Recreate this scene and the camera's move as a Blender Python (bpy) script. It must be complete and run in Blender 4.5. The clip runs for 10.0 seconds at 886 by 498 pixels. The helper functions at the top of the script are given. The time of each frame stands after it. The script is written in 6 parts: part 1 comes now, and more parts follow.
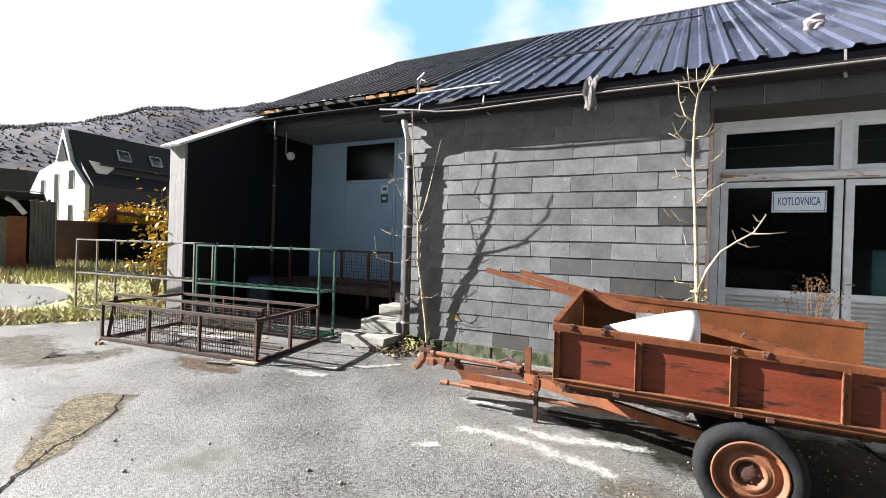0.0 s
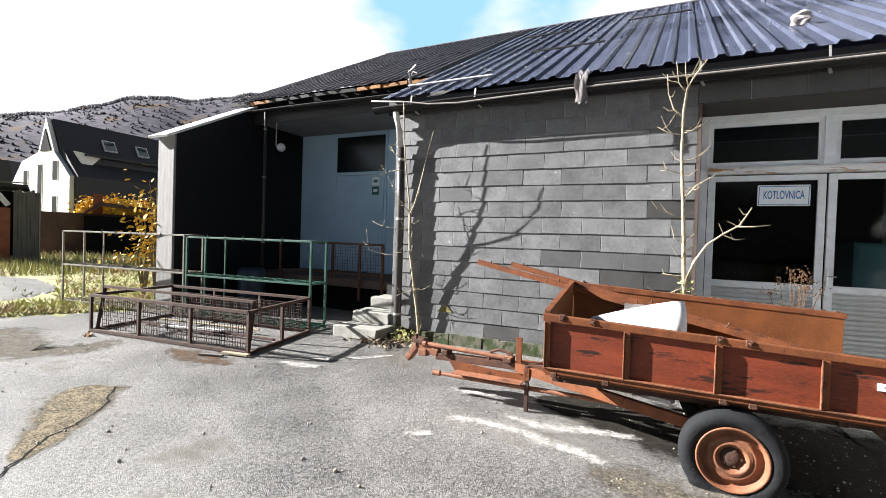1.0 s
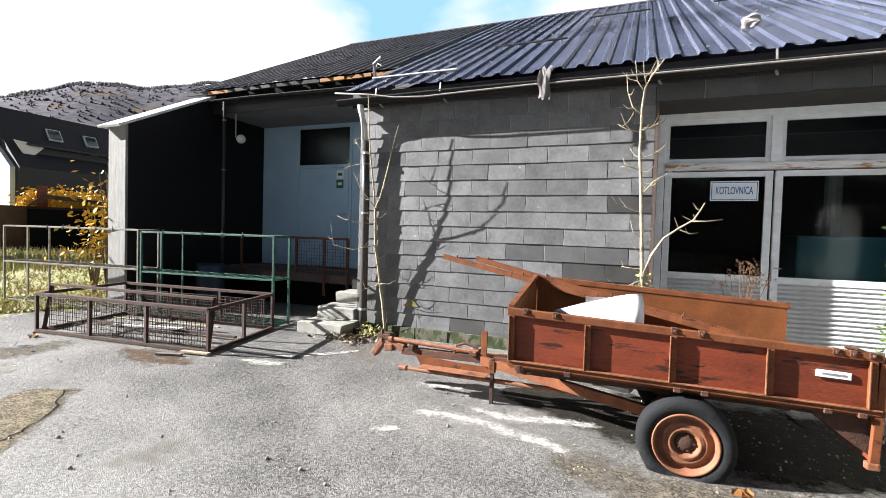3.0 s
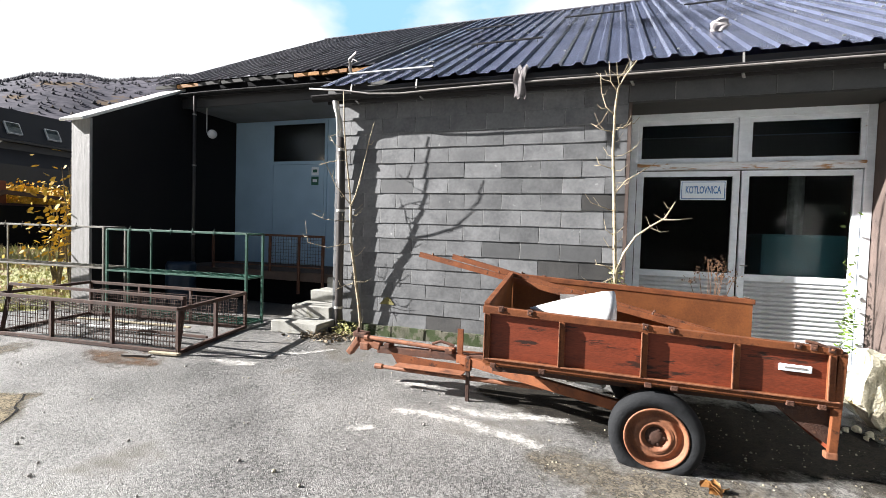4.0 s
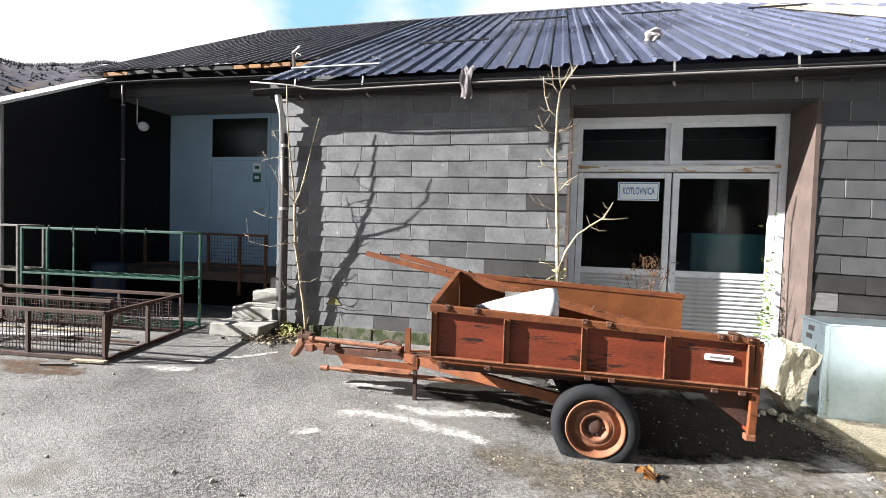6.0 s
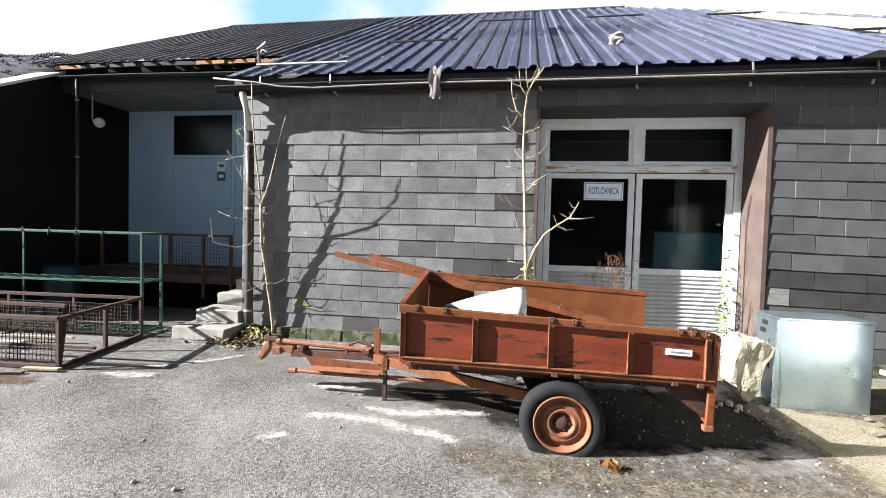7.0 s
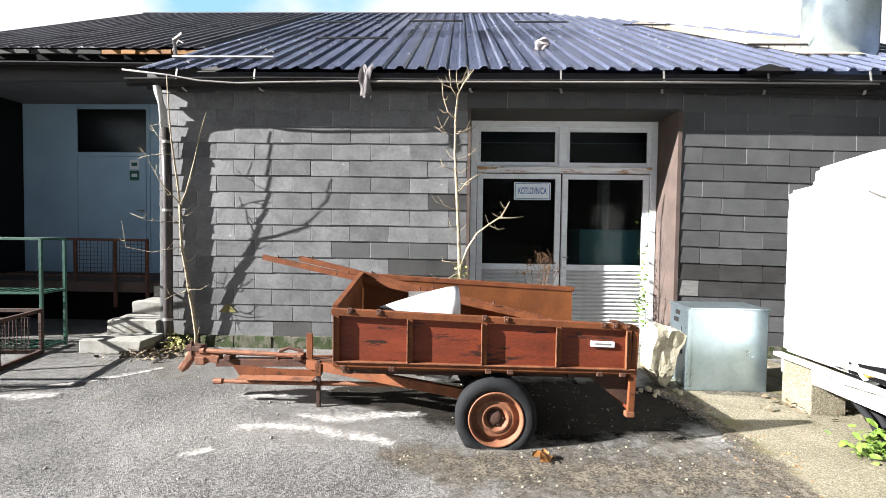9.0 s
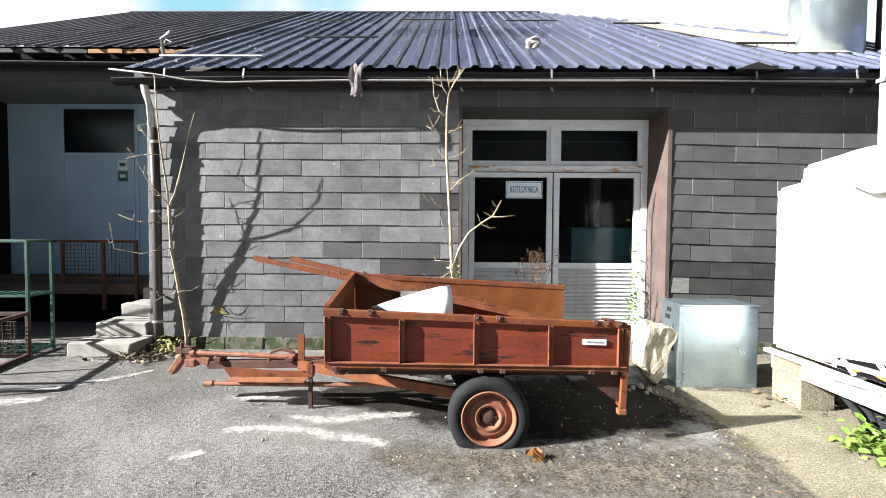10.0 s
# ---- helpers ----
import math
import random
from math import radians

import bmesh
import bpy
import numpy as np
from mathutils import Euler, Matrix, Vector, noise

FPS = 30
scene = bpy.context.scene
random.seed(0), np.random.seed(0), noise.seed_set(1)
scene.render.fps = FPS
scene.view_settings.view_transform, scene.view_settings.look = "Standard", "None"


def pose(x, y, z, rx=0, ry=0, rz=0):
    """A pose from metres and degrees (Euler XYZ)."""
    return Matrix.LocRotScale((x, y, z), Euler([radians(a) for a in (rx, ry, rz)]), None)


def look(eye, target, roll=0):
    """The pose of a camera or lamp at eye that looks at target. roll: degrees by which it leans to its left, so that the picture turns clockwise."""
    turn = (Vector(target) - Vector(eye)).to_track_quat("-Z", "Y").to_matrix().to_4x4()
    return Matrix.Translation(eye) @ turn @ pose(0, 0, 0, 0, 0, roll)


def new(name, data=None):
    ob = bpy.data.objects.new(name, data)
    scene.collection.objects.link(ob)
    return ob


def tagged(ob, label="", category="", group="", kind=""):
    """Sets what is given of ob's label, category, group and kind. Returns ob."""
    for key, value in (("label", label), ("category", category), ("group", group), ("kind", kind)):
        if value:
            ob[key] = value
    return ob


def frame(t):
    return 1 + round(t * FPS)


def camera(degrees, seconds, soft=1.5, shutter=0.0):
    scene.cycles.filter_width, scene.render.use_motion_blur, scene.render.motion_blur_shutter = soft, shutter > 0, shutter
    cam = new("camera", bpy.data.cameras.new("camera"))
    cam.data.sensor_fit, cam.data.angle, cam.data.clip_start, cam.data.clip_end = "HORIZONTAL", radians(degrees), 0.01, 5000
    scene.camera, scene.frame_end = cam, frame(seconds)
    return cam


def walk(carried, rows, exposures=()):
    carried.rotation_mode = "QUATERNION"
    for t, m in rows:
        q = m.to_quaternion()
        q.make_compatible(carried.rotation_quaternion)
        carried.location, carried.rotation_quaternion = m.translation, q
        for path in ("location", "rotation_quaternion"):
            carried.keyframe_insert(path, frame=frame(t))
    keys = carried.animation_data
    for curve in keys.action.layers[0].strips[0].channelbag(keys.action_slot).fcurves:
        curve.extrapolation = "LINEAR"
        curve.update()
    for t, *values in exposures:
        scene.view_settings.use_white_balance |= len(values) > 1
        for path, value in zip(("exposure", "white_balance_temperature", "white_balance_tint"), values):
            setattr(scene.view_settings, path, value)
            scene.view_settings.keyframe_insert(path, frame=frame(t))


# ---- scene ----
cam = camera(86.4, 10.0, soft=0.8)
PATH = [
    (0, (3.594, -6.528, 1.614), (2.674, -4.752, 1.605), 1.8),
    (0.5, (3.591, -6.557, 1.613), (2.698, -4.768, 1.579), 2.0),
    (1, (3.596, -6.573, 1.607), (2.714, -4.779, 1.568), 1.9),
    (1.5, (3.595, -6.578, 1.61), (2.748, -4.766, 1.565), 1.9),
    (2, (3.593, -6.578, 1.609), (2.774, -4.754, 1.559), 1.9),
    (2.5, (3.598, -6.58, 1.618), (2.811, -4.742, 1.56), 1.8),
    (4, (3.61, -6.567, 1.633), (2.951, -4.68, 1.561), 1.8),
    (4.5, (3.61, -6.566, 1.632), (3.009, -4.66, 1.559), 1.9),
    (5, (3.616, -6.563, 1.631), (3.065, -4.642, 1.562), 1.8),
    (5.5, (3.619, -6.562, 1.631), (3.119, -4.627, 1.561), 1.8),
    (7, (3.642, -6.567, 1.644), (3.313, -4.595, 1.573), 1.6),
    (7.5, (3.647, -6.569, 1.644), (3.397, -4.586, 1.57), 1.3),
    (8, (3.65, -6.568, 1.652), (3.466, -4.578, 1.579), 1.1),
    (8.5, (3.656, -6.566, 1.654), (3.541, -4.57, 1.582), 0.9),
    (9, (3.664, -6.562, 1.656), (3.605, -4.564, 1.588), 0.8),
    (9.5, (3.672, -6.556, 1.656), (3.633, -4.558, 1.584), 0.5),
    (10, (3.674, -6.549, 1.659), (3.645, -4.551, 1.587), 0.4),
]
walk(cam, [(t, look(eye, target, roll)) for t, eye, target, roll in PATH])

# ---- light ----
SUN_AZ, SUN_EL = math.atan2(-0.954, -0.300), radians(26.5)   # bearing of the sun from the place
world = bpy.data.worlds.new("sky")
scene.world = world
world.use_nodes = True
wn, wl = world.node_tree.nodes, world.node_tree.links
wn.clear()
w_out, w_bg = wn.new("ShaderNodeOutputWorld"), wn.new("ShaderNodeBackground")
w_sky = wn.new("ShaderNodeTexSky")
w_sky.sky_type, w_sky.sun_disc = "NISHITA", False
w_sky.sun_elevation, w_sky.sun_rotation = SUN_EL, SUN_AZ
w_sky.air_density, w_sky.dust_density = 1.0, 1.5
w_co, w_map, w_noise, w_ramp, w_mix = (wn.new("ShaderNode" + k) for k in ("TexCoord", "Mapping", "TexNoise", "ValToRGB", "MixRGB"))
w_map.inputs["Scale"].default_value = (1.0, 1.0, 1.8)
w_noise.inputs["Scale"].default_value, w_noise.inputs["Detail"].default_value = 3.0, 8.0
# thin cloud nearly everywhere, with a torn blue gap high over the roof
w_dot, w_gap = wn.new("ShaderNodeVectorMath"), wn.new("ShaderNodeMapRange")
w_dot.operation = "DOT_PRODUCT"
w_dot.inputs[1].default_value = Vector((-0.33, 0.835, 0.44)).normalized()
w_gap.inputs["From Min"].default_value, w_gap.inputs["From Max"].default_value = 0.955, 0.996
w_gap.inputs["To Min"].default_value, w_gap.inputs["To Max"].default_value = -0.22, 0.06
w_sum = wn.new("ShaderNodeMath")
wl.new(w_co.outputs["Generated"], w_dot.inputs[0])
wl.new(w_dot.outputs["Value"], w_gap.inputs["Value"])
w_ramp.color_ramp.elements[0].position, w_ramp.color_ramp.elements[1].position = 0.44, 0.60
w_blue, w_thin, w_tint = wn.new("ShaderNodeMath"), wn.new("ShaderNodeValToRGB"), wn.new("ShaderNodeMixRGB")
w_thin.color_ramp.elements[0].position, w_thin.color_ramp.elements[1].position = 0.45, 0.62
w_tint.inputs["Color1"].default_value, w_tint.inputs["Color2"].default_value = (17.0, 17.4, 17.8, 1), (6.5, 12.0, 15.5, 1)
wl.new(w_gap.outputs["Result"], w_blue.inputs[0]); wl.new(w_noise.outputs["Fac"], w_blue.inputs[1])
wl.new(w_blue.outputs[0], w_thin.inputs["Fac"]); wl.new(w_thin.outputs["Color"], w_tint.inputs["Fac"])
wl.new(w_tint.outputs["Color"], w_mix.inputs["Color2"])
wl.new(w_co.outputs["Generated"], w_map.inputs["Vector"])
wl.new(w_map.outputs["Vector"], w_noise.inputs["Vector"])
# cloud kept to the low far sky, cleared overhead and behind to darken shade
w_sep, w_high, w_back = wn.new("ShaderNodeSeparateXYZ"), wn.new("ShaderNodeMapRange"), wn.new("ShaderNodeMapRange")
wl.new(w_co.outputs["Generated"], w_sep.inputs[0])
wl.new(w_sep.outputs["Z"], w_high.inputs["Value"]); wl.new(w_sep.outputs["Y"], w_back.inputs["Value"])
w_high.inputs["From Min"].default_value, w_high.inputs["From Max"].default_value = 0.49, 0.60
w_high.inputs["To Min"].default_value, w_high.inputs["To Max"].default_value = 0.0, -0.34
w_back.inputs["From Min"].default_value, w_back.inputs["From Max"].default_value = 0.06, 0.28
w_back.inputs["To Min"].default_value, w_back.inputs["To Max"].default_value = -0.34, 0.0
w_two, w_three = wn.new("ShaderNodeMath"), wn.new("ShaderNodeMath")
wl.new(w_high.outputs["Result"], w_two.inputs[0]); wl.new(w_back.outputs["Result"], w_two.inputs[1])
w_three.inputs[0].default_value = 0.24; wl.new(w_two.outputs[0], w_three.inputs[1])
wl.new(w_noise.outputs["Fac"], w_sum.inputs[0]); wl.new(w_three.outputs[0], w_sum.inputs[1])
wl.new(w_sum.outputs[0], w_ramp.inputs["Fac"])
wl.new(w_ramp.outputs["Color"], w_mix.inputs["Fac"])
w_clear = wn.new("ShaderNodeVectorMath")
w_clear.operation = "SCALE"
w_clear.inputs["Scale"].default_value = 0.9
wl.new(w_sky.outputs["Color"], w_clear.inputs[0])
wl.new(w_clear.outputs[0], w_mix.inputs["Color1"])
wl.new(w_mix.outputs["Color"], w_bg.inputs["Color"])
wl.new(w_bg.outputs["Background"], w_out.inputs["Surface"])
w_bg.inputs["Strength"].default_value = 0.0155

sun = new("sun", bpy.data.lights.new("sun", "SUN"))
sun.data.energy, sun.data.angle, sun.data.color = 5.0, radians(0.53), (1.0, 0.975, 0.955)
away = Vector((math.sin(SUN_AZ) * math.cos(SUN_EL), math.cos(SUN_AZ) * math.cos(SUN_EL), math.sin(SUN_EL)))
sun.matrix_world = look(away * 60, (0, 0, 0))
scene.view_settings.exposure = 2.1


# ---- materials ----
def material(name, base, alt=None, scale=6.0, rough=0.7, metal=0.0, bump=0.15, fine=60.0, spread=0.5, third=None, third_at=0.62,
             third_scale=3.0, per_piece=0.0, stretch=(1, 1, 1), spec=0.5, rough_var=0.1, coat=0.0, fine_w=0.5, stones=0.0):
    """Two colours mixed by coarse and fine noise, a third in patches, bump from both; per_piece varies brightness by object."""
    mat = bpy.data.materials.new(name)
    mat.use_nodes = True
    nt = mat.node_tree
    n, l = nt.nodes, nt.links
    bsdf = n["Principled BSDF"]
    co, mp = n.new("ShaderNodeTexCoord"), n.new("ShaderNodeMapping")
    mp.inputs["Scale"].default_value = stretch
    l.new(co.outputs["Object"], mp.inputs["Vector"])
    alt = alt or tuple(c * 0.7 for c in base)
    big, small = n.new("ShaderNodeTexNoise"), n.new("ShaderNodeTexNoise")
    big.inputs["Scale"].default_value, big.inputs["Detail"].default_value = scale, 5
    small.inputs["Scale"].default_value, small.inputs["Detail"].default_value = fine, 3
    for t in (big, small):
        l.new(mp.outputs["Vector"], t.inputs["Vector"])
    if per_piece:
        info, shift = n.new("ShaderNodeObjectInfo"), n.new("ShaderNodeVectorMath")
        shift.operation = "ADD"
        mul = n.new("ShaderNodeMath"); mul.operation = "MULTIPLY"; mul.inputs[1].default_value = 37.0
        l.new(info.outputs["Random"], mul.inputs[0])
        l.new(co.outputs["Object"], shift.inputs[0]); l.new(mul.outputs[0], shift.inputs[1])
        l.new(shift.outputs[0], mp.inputs["Vector"])
    add = n.new("ShaderNodeMath"); add.operation = "ADD"
    sub = n.new("ShaderNodeMath"); sub.operation = "MULTIPLY_ADD"; sub.inputs[1].default_value, sub.inputs[2].default_value = fine_w, -fine_w / 2
    l.new(small.outputs["Fac"], sub.inputs[0])
    l.new(big.outputs["Fac"], add.inputs[0]); l.new(sub.outputs[0], add.inputs[1])
    if stones:
        cell, cm, add2 = n.new("ShaderNodeTexVoronoi"), n.new("ShaderNodeMath"), n.new("ShaderNodeMath")
        sep = n.new("ShaderNodeSeparateColor")
        cell.inputs["Scale"].default_value = stones
        l.new(mp.outputs["Vector"], cell.inputs["Vector"]); l.new(cell.outputs["Color"], sep.inputs["Color"])
        cm.operation = "MULTIPLY_ADD"; cm.inputs[1].default_value, cm.inputs[2].default_value = 0.7, -0.35
        l.new(sep.outputs[0], cm.inputs[0]); l.new(add.outputs[0], add2.inputs[0]); l.new(cm.outputs[0], add2.inputs[1])
        add = add2
    ramp = n.new("ShaderNodeValToRGB")
    ramp.color_ramp.elements[0].position, ramp.color_ramp.elements[1].position = 0.5 - spread / 2, 0.5 + spread / 2
    ramp.color_ramp.elements[0].color, ramp.color_ramp.elements[1].color = (*alt, 1), (*base, 1)
    l.new(add.outputs[0], ramp.inputs["Fac"])
    col = ramp.outputs["Color"]
    if third:
        pn, pr, mx = n.new("ShaderNodeTexNoise"), n.new("ShaderNodeValToRGB"), n.new("ShaderNodeMixRGB")
        pn.inputs["Scale"].default_value, pn.inputs["Detail"].default_value, pn.inputs["Roughness"].default_value = third_scale, 7, 0.65
        l.new(mp.outputs["Vector"], pn.inputs["Vector"])
        pr.color_ramp.elements[0].position, pr.color_ramp.elements[1].position = third_at, third_at + 0.06
        l.new(pn.outputs["Fac"], pr.inputs["Fac"])
        l.new(pr.outputs["Color"], mx.inputs["Fac"]); l.new(col, mx.inputs["Color1"])
        mx.inputs["Color2"].default_value = (*third, 1)
        col = mx.outputs["Color"]
    if per_piece:
        hsv, mr = n.new("ShaderNodeHueSaturation"), n.new("ShaderNodeMapRange")
        mr.inputs["To Min"].default_value, mr.inputs["To Max"].default_value = 1 - per_piece, 1 + per_piece
        l.new(info.outputs["Random"], mr.inputs["Value"]); l.new(mr.outputs["Result"], hsv.inputs["Value"])
        l.new(col, hsv.inputs["Color"])
        col = hsv.outputs["Color"]
    l.new(col, bsdf.inputs["Base Color"])
    rr = n.new("ShaderNodeMapRange")
    rr.inputs["To Min"].default_value, rr.inputs["To Max"].default_value = max(0.02, rough - rough_var), min(1, rough + rough_var)
    l.new(add.outputs[0], rr.inputs["Value"]); l.new(rr.outputs["Result"], bsdf.inputs["Roughness"])
    bsdf.inputs["Metallic"].default_value = metal
    bsdf.inputs["Specular IOR Level"].default_value = spec
    bsdf.inputs["Coat Weight"].default_value = coat
    if bump:
        b = n.new("ShaderNodeBump")
        b.inputs["Strength"].default_value, b.inputs["Distance"].default_value = bump, 0.02
        l.new(add.outputs[0], b.inputs["Height"]); l.new(b.outputs["Normal"], bsdf.inputs["Normal"])
    return mat


M_ASPHALT = material("asphalt", (0.31, 0.302, 0.288), (0.036, 0.035, 0.035), 0.9, 0.5, bump=0.8, fine=110, spread=0.85, third=(0.12, 0.11, 0.095), third_at=0.56, third_scale=0.45, spec=0.5, rough_var=0.2, fine_w=0.9, stones=75)
M_CONCRETE = material("pad_concrete", (0.29, 0.265, 0.195), (0.145, 0.13, 0.09), 2.2, 0.85, bump=0.7, fine=70, third=(0.15, 0.135, 0.07), third_at=0.56, third_scale=1.6, fine_w=0.9, stones=110, spec=0.25)
M_STEP = material("step_concrete", (0.36, 0.355, 0.33), (0.2, 0.195, 0.17), 5, 0.9, bump=0.7, fine=70, third=(0.2, 0.19, 0.14), third_scale=6)
M_BLOCK = material("lime_block", (0.44, 0.41, 0.32), (0.22, 0.2, 0.14), 6, 0.95, bump=0.9, fine=50, third=(0.25, 0.2, 0.1), third_at=0.6)
M_TILE = material("cement_tile", (0.18, 0.183, 0.187), (0.075, 0.077, 0.08), 4, 0.45, bump=0.12, fine=24, spread=0.8, third=(0.34, 0.34, 0.335), third_at=0.665, third_scale=10, per_piece=0.2, spec=0.45, fine_w=0.7)
M_TILE_DARK = material("dark_tile", (0.05, 0.048, 0.046), (0.03, 0.03, 0.03), 5, 0.55, bump=0.2, fine=45, third=(0.16, 0.16, 0.15), third_at=0.72, third_scale=9, per_piece=0.2)
M_TILE_PALE = material("pale_tile", (0.22, 0.22, 0.215), (0.13, 0.13, 0.125), 6, 0.7, bump=0.2, fine=45, stretch=(1, 1, 9))
M_TILE_B = material("sooty_cement_tile", (0.1, 0.102, 0.104), (0.055, 0.056, 0.058), 5, 0.5, bump=0.1, fine=30, spread=0.9, third=(0.24, 0.24, 0.235), third_at=0.70, third_scale=7, per_piece=0.16, spec=0.4)
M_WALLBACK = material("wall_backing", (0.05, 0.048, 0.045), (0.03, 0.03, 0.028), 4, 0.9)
M_PLINTH = material("mossy_plinth", (0.14, 0.13, 0.1), (0.05, 0.055, 0.03), 6, 0.95, bump=0.8, fine=40, third=(0.03, 0.045, 0.012), third_at=0.46, third_scale=7)
M_MOSS = material("yellow_lichen", (0.24, 0.21, 0.06), (0.13, 0.12, 0.06), 20, 0.9)
M_BLACKBOARD = material("black_board", (0.009, 0.009, 0.010), (0.005, 0.005, 0.006), 2, 0.6, bump=0.15, fine=30, third=(0.02, 0.019, 0.017), third_at=0.68, spec=0.2)
M_PILASTER = material("white_pilaster", (0.3, 0.295, 0.29), (0.17, 0.165, 0.16), 5, 0.8, bump=0.3, stretch=(3, 3, 0.4), third=(0.28, 0.26, 0.23), third_at=0.66)
M_VERGE = material("pale_verge", (0.75, 0.75, 0.74), (0.5, 0.5, 0.49), 4, 0.6)
M_ROOF = material("blue_sheet", (0.19, 0.215, 0.315), (0.145, 0.165, 0.25), 1.2, 0.22, metal=0.0, bump=0.0, fine=30, spec=0.8, rough_var=0.08, per_piece=0.08, coat=0.2)
M_ROOF_OLD = material("old_dark_sheet", (0.17, 0.16, 0.18), (0.11, 0.105, 0.12), 1.0, 0.3, bump=0.0, fine=30, third=(0.09, 0.07, 0.06), third_at=0.7, per_piece=0.1)
M_ROOF_CREAM = material("cream_sheet", (0.75, 0.68, 0.58), (0.6, 0.52, 0.44), 2, 0.6)
M_DARKMETAL = material("dark_gutter", (0.024, 0.022, 0.022), (0.013, 0.012, 0.012), 5, 0.5, bump=0.1, third=(0.09, 0.075, 0.06), third_at=0.7, stretch=(0.5, 2, 2))
M_SOFFIT = material("grey_soffit", (0.2, 0.21, 0.22), (0.13, 0.135, 0.14), 2, 0.8)
M_STRAP = material("zinc_strap", (0.45, 0.45, 0.44), (0.25, 0.24, 0.22), 12, 0.5, metal=0.5)
M_PIPE = material("brown_pipe", (0.05, 0.043, 0.04), (0.03, 0.026, 0.024), 4, 0.42, bump=0.05)
M_PIPE_WHITE = material("pale_pipe", (0.62, 0.62, 0.6), (0.4, 0.4, 0.38), 6, 0.5)
M_BLUEWALL = material("blue_grey_paint", (0.42, 0.6, 0.76), (0.34, 0.5, 0.66), 1.5, 0.55, bump=0.08, fine=35, third=(0.48, 0.63, 0.76), third_at=0.68)
M_FRAME = material("worn_white_frame", (0.82, 0.86, 0.9), (0.64, 0.68, 0.72), 7, 0.5, bump=0.1, third=(0.34, 0.22, 0.12), third_at=0.67, third_scale=8, stretch=(1, 1, 2.2))
M_FRAME_RUST = material("rust_streaked_frame", (0.8, 0.82, 0.84), (0.58, 0.59, 0.6), 7, 0.6, bump=0.2, third=(0.36, 0.19, 0.07), third_at=0.54, third_scale=6, stretch=(.45, 1, 4))
M_LOUVRE = material("louvre_paint", (0.62, 0.64, 0.66), (0.45, 0.46, 0.47), 6, 0.5, bump=0.1, third=(0.3, 0.22, 0.14), third_at=0.72)
M_REVEAL = material("red_brown_render", (0.105, 0.075, 0.063), (0.06, 0.043, 0.037), 4, 0.9, bump=0.3, fine=50)
M_WOOD = material("raw_timber", (0.38, 0.18, 0.045), (0.16, 0.07, 0.02), 6, 0.8, bump=0.3, stretch=(0.3, 3, 3))
M_RUST = material("rusted_steel", (0.11, 0.045, 0.025), (0.045, 0.02, 0.013), 14, 0.85, bump=0.4, fine=80, third=(0.28, 0.13, 0.06), third_at=0.62, third_scale=18)
M_DARKRUST = material("dark_rust_steel", (0.07, 0.03, 0.018), (0.028, 0.014, 0.01), 12, 0.8, bump=0.35, fine=80, third=(0.16, 0.08, 0.05), third_at=0.64, third_scale=20)
M_ORANGE = material("faded_orange_paint", (0.2, 0.066, 0.024), (0.095, 0.032, 0.014), 8, 0.7, bump=0.15, fine=70, third=(0.05, 0.021, 0.012), third_at=0.6, third_scale=9, spec=0.25)
M_PANEL = material("red_brown_panel", (0.21, 0.044, 0.019), (0.1, 0.024, 0.012), 4, 0.5, bump=0.1, fine=60, fine_w=0.7, third=(0.03, 0.014, 0.01), third_at=0.58, third_scale=5, stretch=(0.5, 1, 2.5), spec=0.3)
M_PANEL_IN = material("orange_brown_plywood", (0.19, 0.066, 0.02), (0.1, 0.034, 0.012), 4, 0.65, bump=0.15, third=(0.06, 0.024, 0.012), third_at=0.64, spec=0.25)
M_GREEN = material("green_paint_steel", (0.018, 0.1, 0.066), (0.012, 0.055, 0.038), 14, 0.5, bump=0.2, third=(0.3, 0.36, 0.3), third_at=0.66, third_scale=25)
M_GREYTUBE = material("grey_green_steel", (0.2, 0.2, 0.17), (0.1, 0.08, 0.06), 14, 0.6, bump=0.2, third=(0.3, 0.34, 0.3), third_at=0.66, third_scale=20)
M_RUBBER = material("tyre_rubber", (0.016, 0.017, 0.019), (0.008, 0.009, 0.01), 12, 0.85, bump=0.3, fine=60, spec=0.25)
M_RIM = material("rusty_rim", (0.29, 0.115, 0.055), (0.13, 0.05, 0.025), 9, 0.7, bump=0.3, third=(0.08, 0.033, 0.02), third_at=0.58)
M_ZINC = material("galvanised_sheet", (0.44, 0.53, 0.57), (0.32, 0.4, 0.44), 3.5, 0.32, metal=0.85, bump=0.03, fine=25, rough_var=0.1)
M_WHITE = material("white_body_paint", (0.82, 0.82, 0.8), (0.72, 0.72, 0.7), 2, 0.45, bump=0.02)
M_PLASTIC = material("white_plastic", (0.78, 0.79, 0.8), (0.68, 0.69, 0.7), 4, 0.4, bump=0.02)
M_BARK = material("pale_bark", (0.45, 0.38, 0.27), (0.24, 0.2, 0.13), 25, 0.85, bump=0.4, fine=90)
M_TWIG = material("twig_bark", (0.22, 0.17, 0.11), (0.1, 0.08, 0.05), 25, 0.85)
M_DRY = material("dry_weed", (0.13, 0.068, 0.034), (0.07, 0.036, 0.02), 30, 0.9)
M_LEAF_LITTER = material("leaf_crumbs", (0.3, 0.19, 0.09), (0.16, 0.1, 0.05), 9, 0.9)
M_LEAF_Y = material("yellow_leaves", (0.75, 0.5, 0.05), (0.5, 0.3, 0.03), 3, 0.7, bump=0)
